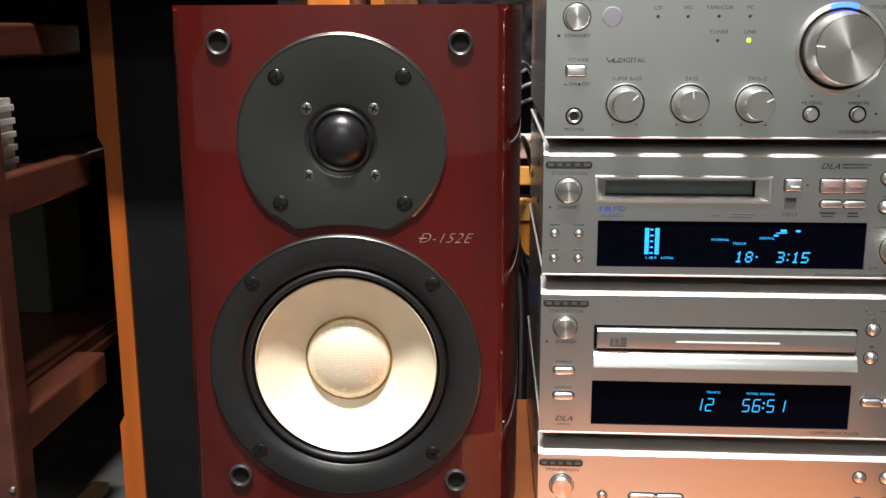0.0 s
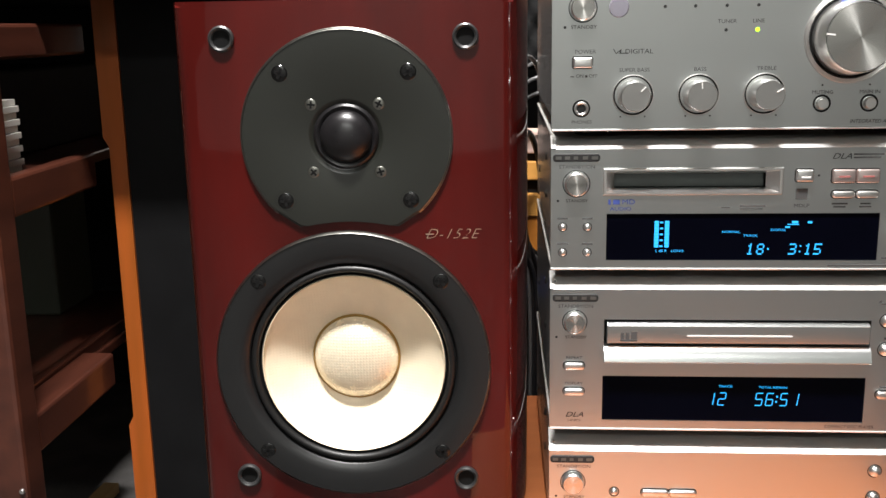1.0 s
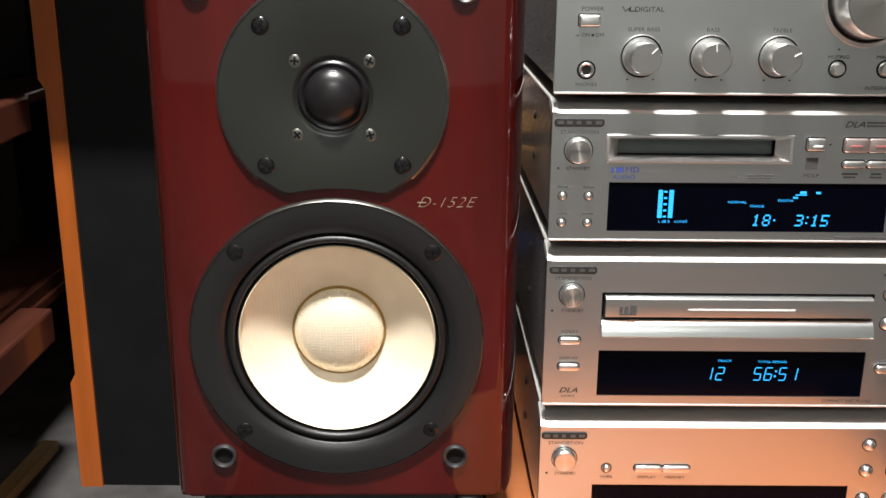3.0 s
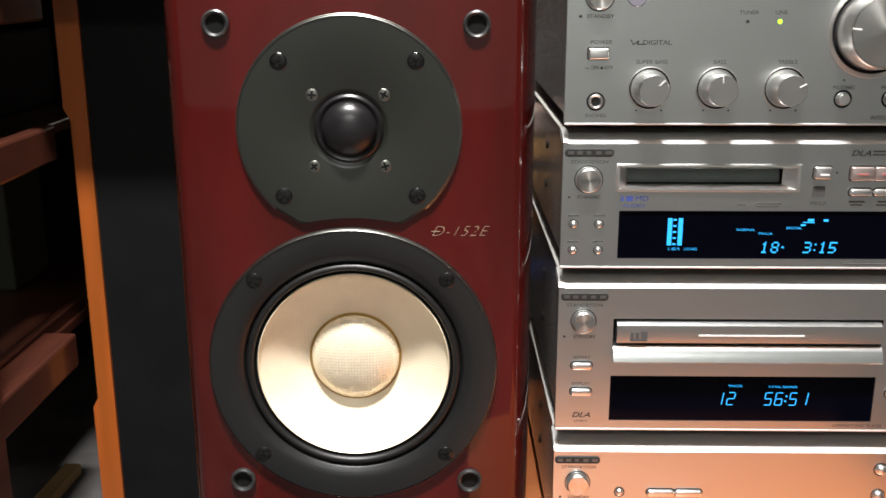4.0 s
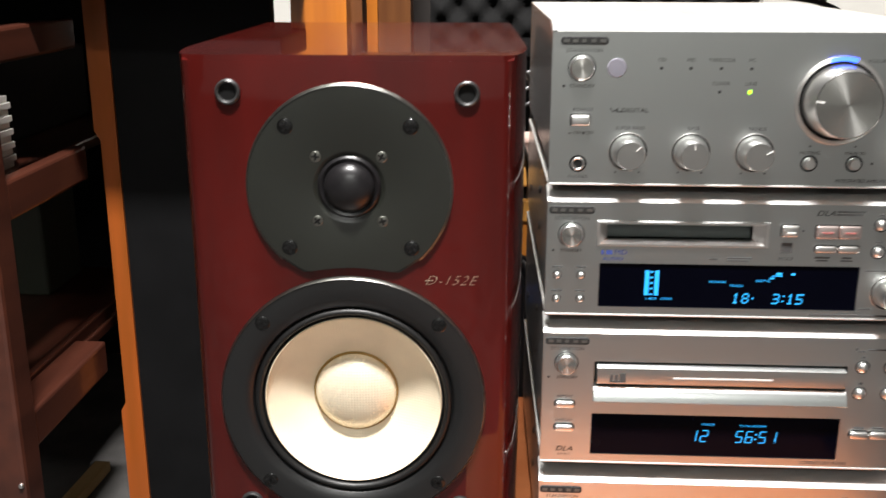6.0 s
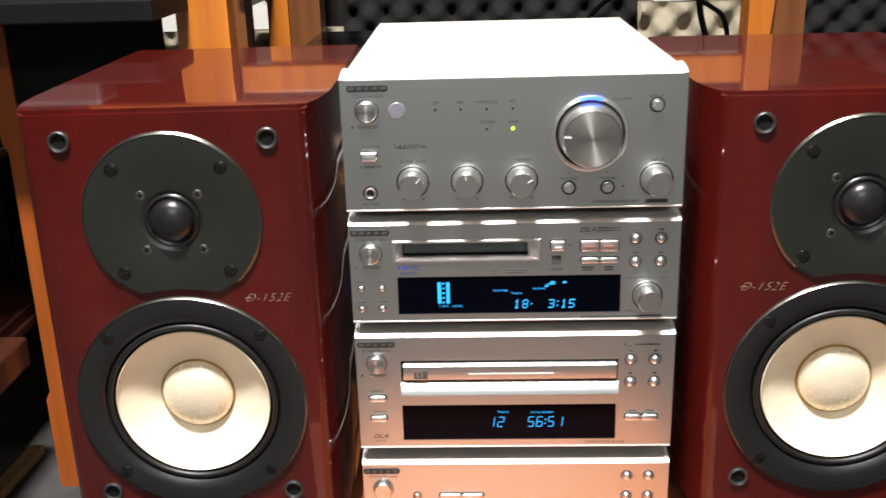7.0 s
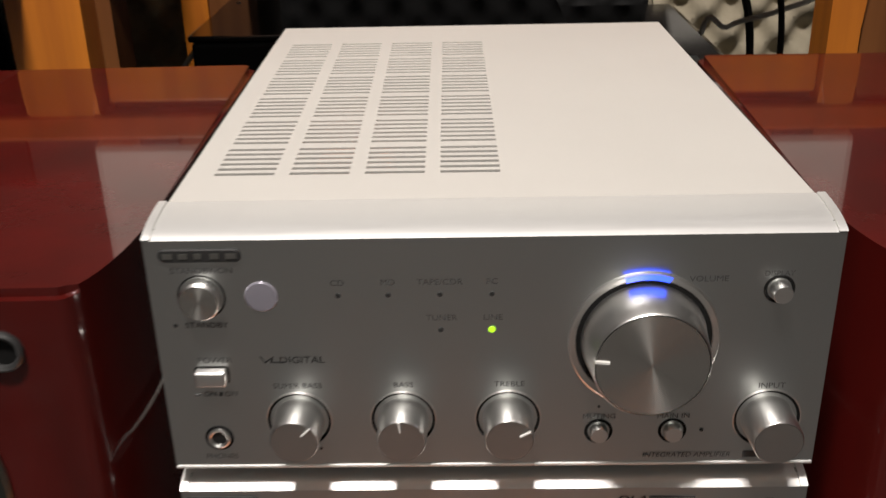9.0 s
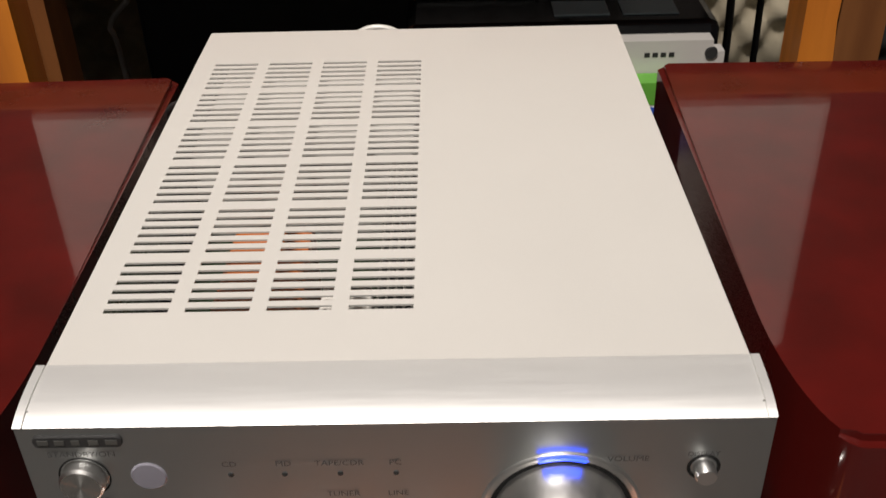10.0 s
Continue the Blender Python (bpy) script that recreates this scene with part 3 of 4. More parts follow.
bars("blue_print", [(0.137, 0.178, 0.35, 0.386)], 0.478, LABEL_BLUE, t)
# white shapes added on both foam panels to paint their brightly lit tops
t = thing("bright_foam_top", (-0.42, 0.9, 0.448), "white sheet added as the brightly lit top of the foam", "card")
bm = prism([(-0.56, 0.449), (-0.335, 0.449), (-0.335, 0.475), (-0.35, 0.49), (-0.37, 0.482), (-0.40, 0.50), (-0.52, 0.50), (-0.545, 0.478)], "y", 0.955, 0.975)
part("sheet", bm, PAPER, t)
t = thing("white_sheeting", (0.3, 0.96, 0.476), "white sheet added as the brightly lit top of the foam", "card")
part("sheet", prism([(0.24, 0.476), (0.42, 0.476), (0.42, 0.52), (0.33, 0.505), (0.25, 0.515)], "y", 0.955, 0.975), PAPER, t)


t = thing("black_carton", (-0.13, 0.36, ZF), "black carton standing on the floor behind the bench", "carton")
part("carton", box(-0.165, -0.085, 0.335, 0.42, ZF, 0.300, 0.002), DARK, t)
t = thing("orange_carton", (-0.13, 0.36, 0.300), "orange carton lying on the black carton", "carton")
part("carton_base", box(-0.162, -0.088, 0.338, 0.41, 0.300, 0.332, 0.001), CARTON, t)
part("carton_lid", box(-0.164, -0.086, 0.336, 0.412, 0.3325, 0.352, 0.001), CARTON_LIGHT, t, "lighter orange lid")
t = thing("light_orange_carton", (-0.13, 0.36, 0.352), "small light orange carton on the orange carton", "carton")
part("carton", box(-0.160, -0.090, 0.340, 0.40, 0.364, 0.380, 0.001), CARTON_LIGHT, t)
# black filler block: shade of the gap under the carton is in its colour
part("gap_filler", box(-0.155, -0.095, 0.345, 0.39, 0.352, 0.364), DARK, t)
t = thing("pink_carton", (-0.13, 0.36, 0.380), "small pale pink carton on the light orange carton", "carton")
part("carton", box(-0.158, -0.094, 0.342, 0.40, 0.387, 0.403, 0.001), CARTON_PINK, t)
# second black filler, again the gap's shade as colour
part("gap_filler", box(-0.153, -0.099, 0.347, 0.39, 0.380, 0.387), DARK, t)
t = thing("blue_plug", (-0.122, 0.30, BZ), "blue cable plug standing on the bench", "plug")
part("plug_body", box(-0.128, -0.116, 0.268, 0.280, 0.278, 0.294, 0.002), LABEL_BLUE, t)
part("plug_tail", tube([(-0.122, 0.274, 0.274), (-0.121, 0.276, 0.23), (-0.12, 0.275, BZ)], 0.003), CABLE_BLACK, t, smooth=True)


def cable(points, radius, mat, label):
    t = thing("cable", points[0], label, "cable", "loose cables behind the stack")
    part("sheath", tube(points, radius), mat, t, smooth=True)


cable([(-0.33, 0.79, ZF), (-0.33, 0.78, 0.30), (-0.335, 0.78, 0.345), (-0.31, 0.78, 0.375), (-0.265, 0.77, 0.43), (-0.24, 0.76, 0.445), (-0.23, 0.75, 0.44), (-0.225, 0.74, 0.3)], 0.0028, CABLE_WHITE, "white cable hanging in a curve behind the speaker")
cable([(-0.06, 0.40, ZF), (-0.06, 0.40, 0.30), (-0.055, 0.40, 0.445), (-0.047, 0.40, 0.474), (-0.03, 0.40, 0.482), (-0.013, 0.40, 0.473), (-0.004, 0.40, 0.44), (0.0, 0.40, 0.30)], 0.0017, CABLE_WHITE, "pale cable looped behind the amplifier")
cable([(0.28, 0.72, ZF), (0.28, 0.72, 0.30), (0.275, 0.72, 0.42), (0.26, 0.73, 0.50), (0.27, 0.74, 0.60)], 0.004, CABLE_BLACK, "thick black cable hanging beside the foam")
cable([(0.22, 0.70, ZF), (0.22, 0.70, 0.40), (0.245, 0.69, 0.435), (0.285, 0.68, 0.45), (0.33, 0.68, 0.47), (0.36, 0.69, 0.52)], 0.0026, CABLE_WHITE, "pale cable arching in front of the foam")
cable([(0.10, 0.66, 0.47), (0.14, 0.65, 0.51), (0.20, 0.64, 0.515), (0.25, 0.63, 0.50), (0.275, 0.63, 0.46), (0.28, 0.63, 0.3)], 0.003, CABLE_BLACK, "black cable arching over the player")
for k in range(5):
    u = 0.006 * k
    cable([(-0.105 - 0.4 * u, 0.300 + u, ZF), (-0.128 + u, 0.300 + u * 0.6, 0.27), (-0.112 - u, 0.305, 0.305 + u * 0.4), (-0.130 + u * 0.7, 0.31, 0.325 - u * 0.3), (-0.10, 0.325, 0.30 - u)],
          0.0016 + 0.0003 * (k % 3), CABLE_GREY if k % 2 else CABLE_BLACK, "thin grey cable tangled behind the stack")
for k in range(3):
    cable([(-0.16, 0.322 + 0.003 * k, ZF), (-0.158, 0.322 + 0.003 * k, 0.40 + 0.010 * k), (-0.128, 0.323 + 0.003 * k, 0.425 + 0.012 * k), (-0.095, 0.325 + 0.003 * k, 0.440 + 0.012 * k), (-0.06, 0.33, 0.41)],
          0.0016, CABLE_GREY, "thin silver-grey cable running behind the amplifier")
cable([(-0.112, 0.34, ZF), (-0.112, 0.34, 0.33), (-0.125, 0.31, 0.42), (-0.115, 0.30, 0.47), (-0.10, 0.33, 0.44), (-0.105, 0.36, 0.30)], 0.0018, CABLE_GREY, "thin grey cable hanging behind the stack")
cable([(-0.108, 0.32, ZF), (-0.108, 0.32, 0.26), (-0.118, 0.29, 0.36), (-0.112, 0.30, 0.41), (-0.10, 0.34, 0.36), (-0.11, 0.35, 0.24)], 0.0026, CABLE_BLACK, "black cable hanging behind the stack")


# ---- speakers ----
def speaker(cx, yf, side, deep=0.272, toe=0.0):
    z0, z1, yb, swell = 0.226, 0.5105, yf + deep, 0.0145 if side > 0 else 0.0165
    t = thing("bookshelf_speaker", (cx, yf + 0.13, BZ + 0.0015), "glossy red mahogany bookshelf speaker with pale woven woofer cone", "speaker", "pair of speakers beside the stack")
    # cabinet: narrow front, sides sweeping out to full width
    outline = [(-0.081, yf)]
    for k in range(1, 13):
        a = math.pi / 2 * k / 12
        outline.append((-0.081 - swell * math.sin(a), yf + 0.062 * (1 - math.cos(a))))
    outline += [(-0.081 - swell, yb - 0.004), (-0.077 - swell, yb)]
    outline += [(-x, y) for x, y in outline[::-1]]
    bm = prism([(cx + x, y) for x, y in outline], "z", z0, z1)
    bmesh.ops.bevel(bm, geom=[e for e in bm.edges if abs(e.verts[0].co.z - e.verts[1].co.z) < 1e-6], offset=0.0028, segments=4, affect="EDGES")
    front = max((f for f in bm.faces if abs(f.calc_center_median().y - yf) < 1e-4), key=lambda f: f.calc_area())
    rim = list(front.edges)
    bmesh.ops.delete(bm, geom=[front], context="FACES_ONLY")
    ring = [bm.verts.new((cx - 0.001 + 0.0600 * math.cos(2 * math.pi * k / 72), yf, 0.3165 + 0.0600 * math.sin(2 * math.pi * k / 72))) for k in range(72)]
    deep = [bm.verts.new((v.co.x, yf + 0.024, v.co.z)) for v in ring]
    hole = [bm.edges.new((ring[k], ring[(k + 1) % 72])) for k in range(72)]
    bmesh.ops.triangle_fill(bm, edges=rim + hole, use_beauty=True)
    for k in range(72):
        bm.faces.new((ring[k], ring[(k + 1) % 72], deep[(k + 1) % 72], deep[k]))
    part("cabinet", bm, LACQUER, t, "red mahogany lacquered cabinet", True)
    y = yf
    # tweeter plate with an arc cut for the woofer
    pz, r = 0.4415, 0.0550
    wz = 0.3165
    out = []
    for k in range(97):
        a = math.radians(-47 + (360 - 86) * k / 96)
        out.append((cx + r * math.cos(a), pz + r * math.sin(a)))
    out += [(cx - 0.0262 + 0.0524 * k / 12, 0.3938 + 0.0030 * math.sin(math.pi * k / 12)) for k in range(13)]
    bm = prism(out, "y", y - 0.0018, y + 0.002)
    bmesh.ops.bevel(bm, geom=[e for e in bm.edges if e.verts[0].co.y < y - 0.0017 and e.verts[1].co.y < y - 0.0017], offset=0.0014, segments=3, affect="EDGES")
    face = max((f for f in bm.faces if abs(f.calc_center_median().y - y + 0.0018) < 1e-4), key=lambda f: f.calc_area())
    rim = list(face.edges)
    bmesh.ops.delete(bm, geom=[face], context="FACES_ONLY")
    loops = [[bm.verts.new((cx + q * math.cos(2 * math.pi * k / 64), yy, pz + q * math.sin(2 * math.pi * k / 64))) for k in range(64)]
             for q, yy in ((0.0198, y - 0.0018), (0.0190, y - 0.0016), (0.0178, y - 0.0008), (0.0168, y - 0.0003), (0.0120, y - 0.0003))]
    bmesh.ops.triangle_fill(bm, edges=rim + [bm.edges.new((loops[0][k], loops[0][(k + 1) % 64])) for k in range(64)], use_beauty=True)
    for u, v in zip(loops, loops[1:]):
        for k in range(64):
            bm.faces.new((u[k], u[(k + 1) % 64], v[(k + 1) % 64], v[k]))
    plate = part("tweeter_plate", bm, TWEETER, t, "grey-green round tweeter plate with a cut lower edge", True)
    tz = 0.4415
    bm = bmesh.new()
    rows = []
    for k in range(97):
        a = radians(-47 + 274 * k / 96)
        rows.append([bm.verts.new((cx + q * math.cos(a), yy, pz + q * math.sin(a))) for q, yy in ((r + 0.0004, y - 0.0002), (r + 0.0003, y - 0.0012), (r - 0.0008, y - 0.0022))])
    for a, b in zip(rows, rows[1:]):
        for j in (0, 1):
            bm.faces.new((a[j], b[j], b[j + 1], a[j + 1]))
    # steel strip added to draw the highlight on the plate's bevel
    part("plate_glint_rim", bm, STEEL, plate, "steel rim added for the glint on the plate edge", True)
    part("surround", turned([(0.0172, y - 0.0004), (0.0166, y - 0.0014), (0.0155, y - 0.0020), (0.0144, y - 0.0016), (0.0130, y - 0.0006)], cx, tz, 64), DOME, plate, "black rolled surround of the dome", True)
    prof = [(0.0, y - 0.0090)] + [(0.0136 * math.sin(math.pi / 2 * k / 12), y - 0.0010 - 0.0080 * math.cos(math.pi / 2 * k / 12)) for k in range(1, 13)]
    part("dome", turned(prof, cx, tz, 64), DOME, plate, "black domed tweeter", True)

    def screw(x, z, rr, mat, parent, yy, turn):
        bm = turned([(rr * 1.12, yy + 0.0002), (rr, yy - rr * 0.12), (rr * 0.8, yy - rr * 0.19), (rr * 0.3, yy - rr * 0.21), (0, yy - rr * 0.21)], x, z, 24)
        s = part("screw", bm, mat, parent, "", True)
        bm = bmesh.new()
        for a in (turn, turn + 90):
            b2 = box(-rr * 0.66, rr * 0.66, yy - rr * 0.27, yy - rr * 0.15, -rr * 0.17, rr * 0.17)
            b2.transform(Matrix.Translation((x, 0, z)) @ Matrix.Rotation(radians(a), 4, "Y"))
            me = bpy.data.meshes.new("slot")
            b2.to_mesh(me)
            b2.free()
            bm.from_mesh(me)
            bpy.data.meshes.remove(me)
        # raised bars; their black colour stands for the shade in the slot
        part("cross_slot", bm, RECESS, s)
        part("screw_ring", turned([(rr * 1.3, yy - 0.0001), (rr * 1.26, yy - rr * 0.10), (rr * 1.06, yy - 0.0001)], x, z, 24), RECESS, s, "", True)

    for i, (dx, z) in enumerate(((-0.033, 0.474), (0.033, 0.474), (-0.033, 0.408), (0.033, 0.408))):
        screw(cx + dx, z, 0.0042, BOLT, plate, y - 0.0014, 20 + 31 * i)
    for i, (dx, z) in enumerate(((-0.0175, 0.458), (0.0175, 0.458), (-0.0175, 0.423), (0.0175, 0.423))):
        screw(cx + dx, z, 0.0031, STEEL, plate, y - 0.0014, 5 + 23 * i)
    # woofer
    wx = cx - 0.0010
    frame_ = part("woofer_frame", turned([(0.0748, y + 0.001), (0.0748, y - 0.0014), (0.0740, y - 0.0023), (0.070, y - 0.0024), (0.063, y - 0.0022), (0.0580, y - 0.0008), (0.0564, y + 0.0012), (0.0562, y + 0.003)],
                                         wx, wz, 96), FRAME, t, "dark grey woofer frame ring", True)
    # same added strip for the highlight on the frame's edge
    part("frame_glint_rim", turned([(0.0752, y - 0.0004), (0.0750, y - 0.0016), (0.0740, y - 0.0027)], wx, wz, 96), STEEL, frame_, "steel rim added for the glint on the frame edge", True)
    roll = [(0.0565, y + 0.0020)] + [(0.0540 + 0.0022 * math.cos(math.pi * k / 10), y + 0.0020 - 0.0030 * math.sin(math.pi * k / 10)) for k in range(11)] + [(0.0514, y + 0.0028), (0.0508, y + 0.0012), (0.0502, y + 0.0014), (0.0499, y + 0.0030)]
    part("rubber_surround", turned(roll, wx, wz, 96), RUBBER, frame_, "black rubber surround", True)
    cone = [(0.0504, y + 0.0026), (0.0503, y + 0.0010), (0.0499, y + 0.0005), (0.0494, y + 0.0011), (0.0493, y + 0.0024)] + [(0.0493 - 0.0253 * k / 8, y + 0.0024 + 0.0128 * (k / 8) ** 0.85) for k in range(1, 9)]
    part("cone", turned(cone, wx, wz, 96), CONE, frame_, "pale woven metallic cone", True)
    part("glue_ring", turned([(0.0247, y + 0.0150), (0.0241, y + 0.0139), (0.0232, y + 0.0141), (0.0228, y + 0.0155)], wx, wz + 0.0002, 64), AMBER, frame_, "", True)
    capp = [(0.0235 * math.cos(math.pi / 2 * k / 12), y + 0.0146 - 0.0082 * math.sin(math.pi / 2 * k / 12)) for k in range(13)]
    capp[-1] = (0.0, capp[-1][1])
    part("dust_cap", turned(capp, wx, wz + 0.0002, 64), CAP, frame_, "domed woven dust cap", True)
    for i, (dx, dz) in enumerate(((-0.0492, 0.0478), (0.0488, 0.0478), (-0.0490, -0.0490), (0.0482, -0.0492))):
        screw(wx + dx, wz + dz, 0.0043, BOLT, frame_, y - 0.0018, 15 + 37 * i)
    # grille sockets
    for dx, z in ((-0.0623, 0.4918), (0.0623, 0.4912), (-0.0618, 0.2518), (0.0600, 0.2510)):
        s = part("grille_socket", turned([(0.0068, y + 0.001), (0.0066, y - 0.0016), (0.0058, y - 0.0022), (0.0048, y - 0.0016), (0.0044, y + 0.0)], cx + dx, z, 32), SOCKET, t, "gunmetal grille socket", True)
        # flat disc, the hole's inner shade painted by its colour
        part("socket_hole", turned([(0, y - 0.0004), (0.0046, y - 0.0004)], cx + dx, z, 24), RECESS, s)
    lettering("model_script", "D-152E", 0.0078, cx + (0.0535 if side > 0 else -0.0560), 0.3893 if side > 0 else 0.3878, y - 0.0002, SCRIPT, t, "champagne model lettering", shear=0.48, wide=1.06, thin=-0.00020, spread=1.12)
    sx = cx + (0.0535 if side > 0 else -0.0560)
    sz = 0.3893 if side > 0 else 0.3878
    part("script_stroke", box(sx - 0.0134, sx - 0.0090, y - 0.0003, y - 0.0001, sz - 0.0001, sz + 0.0003), SCRIPT, t)
    # dust and small chips along the inner front edge
    rng = random.Random(7 + side)
    for k in range(9):
        ax = side * (0.0835 + rng.random() * 0.003)
        h = 0.0004 + 0.0013 * rng.random() ** 3
        zz = 0.25 + 0.24 * rng.random()
        yy = yf + 0.0040 + rng.random() * 0.003
        part("edge_chip", box(cx + ax - 0.0003, cx + ax + 0.0003, yy - 0.0004, yy + 0.0004, zz, zz + h), MARK, t)
    # feet
    for dx, yy in ((-0.0755, yf + 0.001), (0.0605, yf + 0.001), (-0.0755, yb - 0.03), (0.0605, yb - 0.03)):
        part("foot", box(cx + dx, cx + dx + 0.015, yy, yy + 0.02, BZ + 0.0015, z0 + 0.0005, 0.004, 3), SOCKET, t, "grey block foot", True)
    part("under_board", box(cx - 0.0603, cx + 0.0603, yf + 0.004, yb - 0.01, BZ + 0.002, z0 - 0.0008), BLACK, t, "black board under the cabinet")
    t.rotation_euler.z = radians(toe)
    t.location.x -= 0.13 * math.sin(radians(toe))
    return t


speaker(-0.2085, -0.010, 1, 0.272, 1.3)
speaker(0.2112, 0.0015, -1, 0.266, -1.0)


# ---- the stack ----
def chassis(t, zb, f0, f1, depth, holes, lip_rise=0.0055, lip_deep=0.020, vents=(), label="satin silver front panel"):
    """Front panel, curved lip, cover, feet of one unit; f0..f1: panel heights."""
    w = 0.1025
    face = part("front_panel", pierced(-w, w, f0, f1, holes, 0.0, 0.004), SILVER, t, label)
    top = f1 + lip_rise
    prof = []
    for k in range(13):
        u = k / 12
        prof.append((2 * u * (1 - u) * lip_deep * 0.26 + u * u * lip_deep, f1 + 2 * u * (1 - u) * lip_rise * 0.92 + u * u * lip_rise))
    prof += [(lip_deep, f1 - 0.002), (0.0042, f1 - 0.0005)]
    part("top_lip", prism(prof, "x", -w + 0.0025, w - 0.0025), LIP, t, "bright curved aluminium lip", True)
    cap = [(y - 0.0006, z + 0.0006) for y, z in prof[:-2]] + [(lip_deep + 0.001, top - 0.003), (0.0042, f1 - 0.001)]
    for a, b in ((-w, -w + 0.0024), (w - 0.0024, w)):
        part("end_cap", prism(cap, "x", a, b), LIP, t)
    z1 = top - 0.0009

    def askew(x, y):
        """The cover runs back slightly out of square."""
        g = min(max((y - lip_deep) / 0.24, 0), 1)
        return x * (1 + 0.012 * g) - 0.0026 * g

    def flared(bm):
        for v in bm.verts:
            v.co.x = askew(v.co.x, v.co.y)
        return bm

    bm = pierced(-w + 0.002, w - 0.002, lip_deep + 0.0003, depth, vents, z1 - 0.0007, z1, "z")
    part("cover_top", flared(bm), COVER, t, "champagne painted top cover" + (" with rows of vent slots" if vents else ""))
    for s in (-1, 1):
        x = s * (w - 0.002)
        line = [(x, 0.0043), (x, lip_deep), (x, depth)]
        bm = prism(line + [(px - s * 0.001, py) for px, py in line[::-1]], "z", f0 + 0.002, z1 - 0.0009)
        part("cover_side", flared(bm), SIDE, t)
        if not vents:
            bm = tube([(x - s * 0.0004, y, z1 - 0.0007) for y in (lip_deep, depth)], 0.0010)
            part("cover_edge", flared(bm), COVER, t, "rolled edge of the cover", True)
            for y, z in ((0.10, 0.35), (0.10, 0.7), (0.21, 0.35)):
                zz = f0 + (z1 - f0) * z
                bm = bmesh.new()
                bmesh.ops.create_cone(bm, cap_ends=True, segments=16, radius1=0.0028, radius2=0.0022, depth=0.0012,
                                      matrix=Matrix.Translation((askew(x, y) + s * 0.0004, y, zz)) @ Matrix.Rotation(s * math.pi / 2, 4, "Y"))
                part("side_screw", bm, STEEL, t, "small steel side screw", True)
    part("back_panel", box(-w + 0.0035, w - 0.0035, depth - 0.003, depth - 0.001, f0 + 0.002, z1 - 0.0012), BLACK, t)
    part("base_plate", box(-w + 0.0035, w - 0.0035, 0.0045, depth - 0.003, f0 + 0.001, f0 + 0.002), BLACK, t)
    part("bottom_edge", box(-w, w, -0.0004, 0.004, f0 - 0.0012, f0 - 0.0001, 0.0004), LIP, t, "bright bottom edge")
    for x in (-0.08, 0.08):
        for y in (0.03, depth - 0.04):
            bm = bmesh.new()
            bmesh.ops.create_cone(bm, cap_ends=True, segments=24, radius1=0.009, radius2=0.011, depth=f0 + 0.001 - zb, matrix=Matrix.Translation((x, y, (f0 + 0.001 + zb) / 2)))
            part("foot", bm, BLACK, t)
    return face


def display(t, x0, x1, z0, z1):
    g = part("display_window", box(x0, x1, 0.0008, 0.0025, z0, z1), WINDOW, t, "black display window with cyan figures")
    return g


GY = 0.0006
# integrated amplifier
MZ, CZ, TZ = 0.4376, 0.3616, 0.2686
amp = thing("integrated_amplifier", (0, 0.14, MZ), "silver stereo amplifier with blue-lit volume knob on the stack", "amplifier", "stacked audio units")
slots = []
for c in range(4):
    x = -0.091 + 0.0252 * c
    for g in range(6):
        for s in range(6):
            y = 0.0475 + 0.0333 * g + 0.0051 * s
            slots.append((x, x + 0.020, y, y + 0.0023))
chassis(amp, MZ, 0.443, 0.5225, 0.282, [], 0.0037, 0.022, slots)
b = part("circuit_board", box(-0.095, 0.05, 0.03, 0.27, 0.468, 0.470), BOARD, amp, "green circuit board inside")
part("transformer", box(-0.065, -0.035, 0.04, 0.12, 0.470, 0.512, 0.003), COPPER, amp, "orange taped transformer inside")
part("component_block", box(-0.03, -0.012, 0.05, 0.09, 0.470, 0.505, 0.002), PAPER, amp, "pale block inside")
# added block: its pale top makes the far vent slots look brighter
part("inner_pale_block", box(-0.094, 0.0, 0.175, 0.268, 0.4705, 0.514, 0.002), COVER, amp, "pale block added inside to lighten the far vent slots")
for k in range(7):
    part("heat_sink_fin", box(-0.010 + 0.003 * k, -0.009 + 0.003 * k, 0.05, 0.172, 0.470, 0.508), STEEL, amp)
nameplate(amp, -0.086, 0.5178)
standby_button(amp, -0.0870, 0.5040)
lettering("print", "STANDBY/ON", 0.0026, -0.086, 0.5128, -0.0003, PRINT, amp, wide=1.15)
part("sensor_lens", turned([(0, -0.0006), (0.0046, -0.0005), (0.0053, 0.0002)], -0.0690, 0.5040, 40), LENS, amp, "smoked remote sensor lens", True)
dot(amp, -0.0960, 0.4945, 0.0008)
lettering("print", "STANDBY", 0.0026, -0.0865, 0.4945, -0.0003, PRINT, amp, wide=1.15)
for x, word in ((-0.046, "CD"), (-0.031, "MD"), (-0.0155, "TAPE/CDR"), (0.0, "PC")):
    dot(amp, x, 0.5040)
    lettering("print", word, 0.0027, x, 0.5082, -0.0003, PRINT, amp, wide=1.1)
dot(amp, -0.0155, 0.4920)
dot(amp, 0.0, 0.4920, 0.0012, GREEN, "lit green input lamp")
lettering("print", "TUNER", 0.0027, -0.0152, 0.4962, -0.0003, PRINT, amp, wide=1.1)
lettering("print", "LINE", 0.0027, 0.0003, 0.4962, -0.0003, PRINT, amp, wide=1.1)
part("logo_mark", prism([(-0.0716, 0.4834), (-0.0711, 0.4834), (-0.0700, 0.4815), (-0.0672, 0.4834), (-0.0676, 0.4815), (-0.0640, 0.4815), (-0.0640, 0.4810), (-0.0684, 0.4810), (-0.0682, 0.4822), (-0.0700, 0.4808)], "y", -0.0001, 0.0002), PRINT_DARK, amp, "plain angular logo mark")
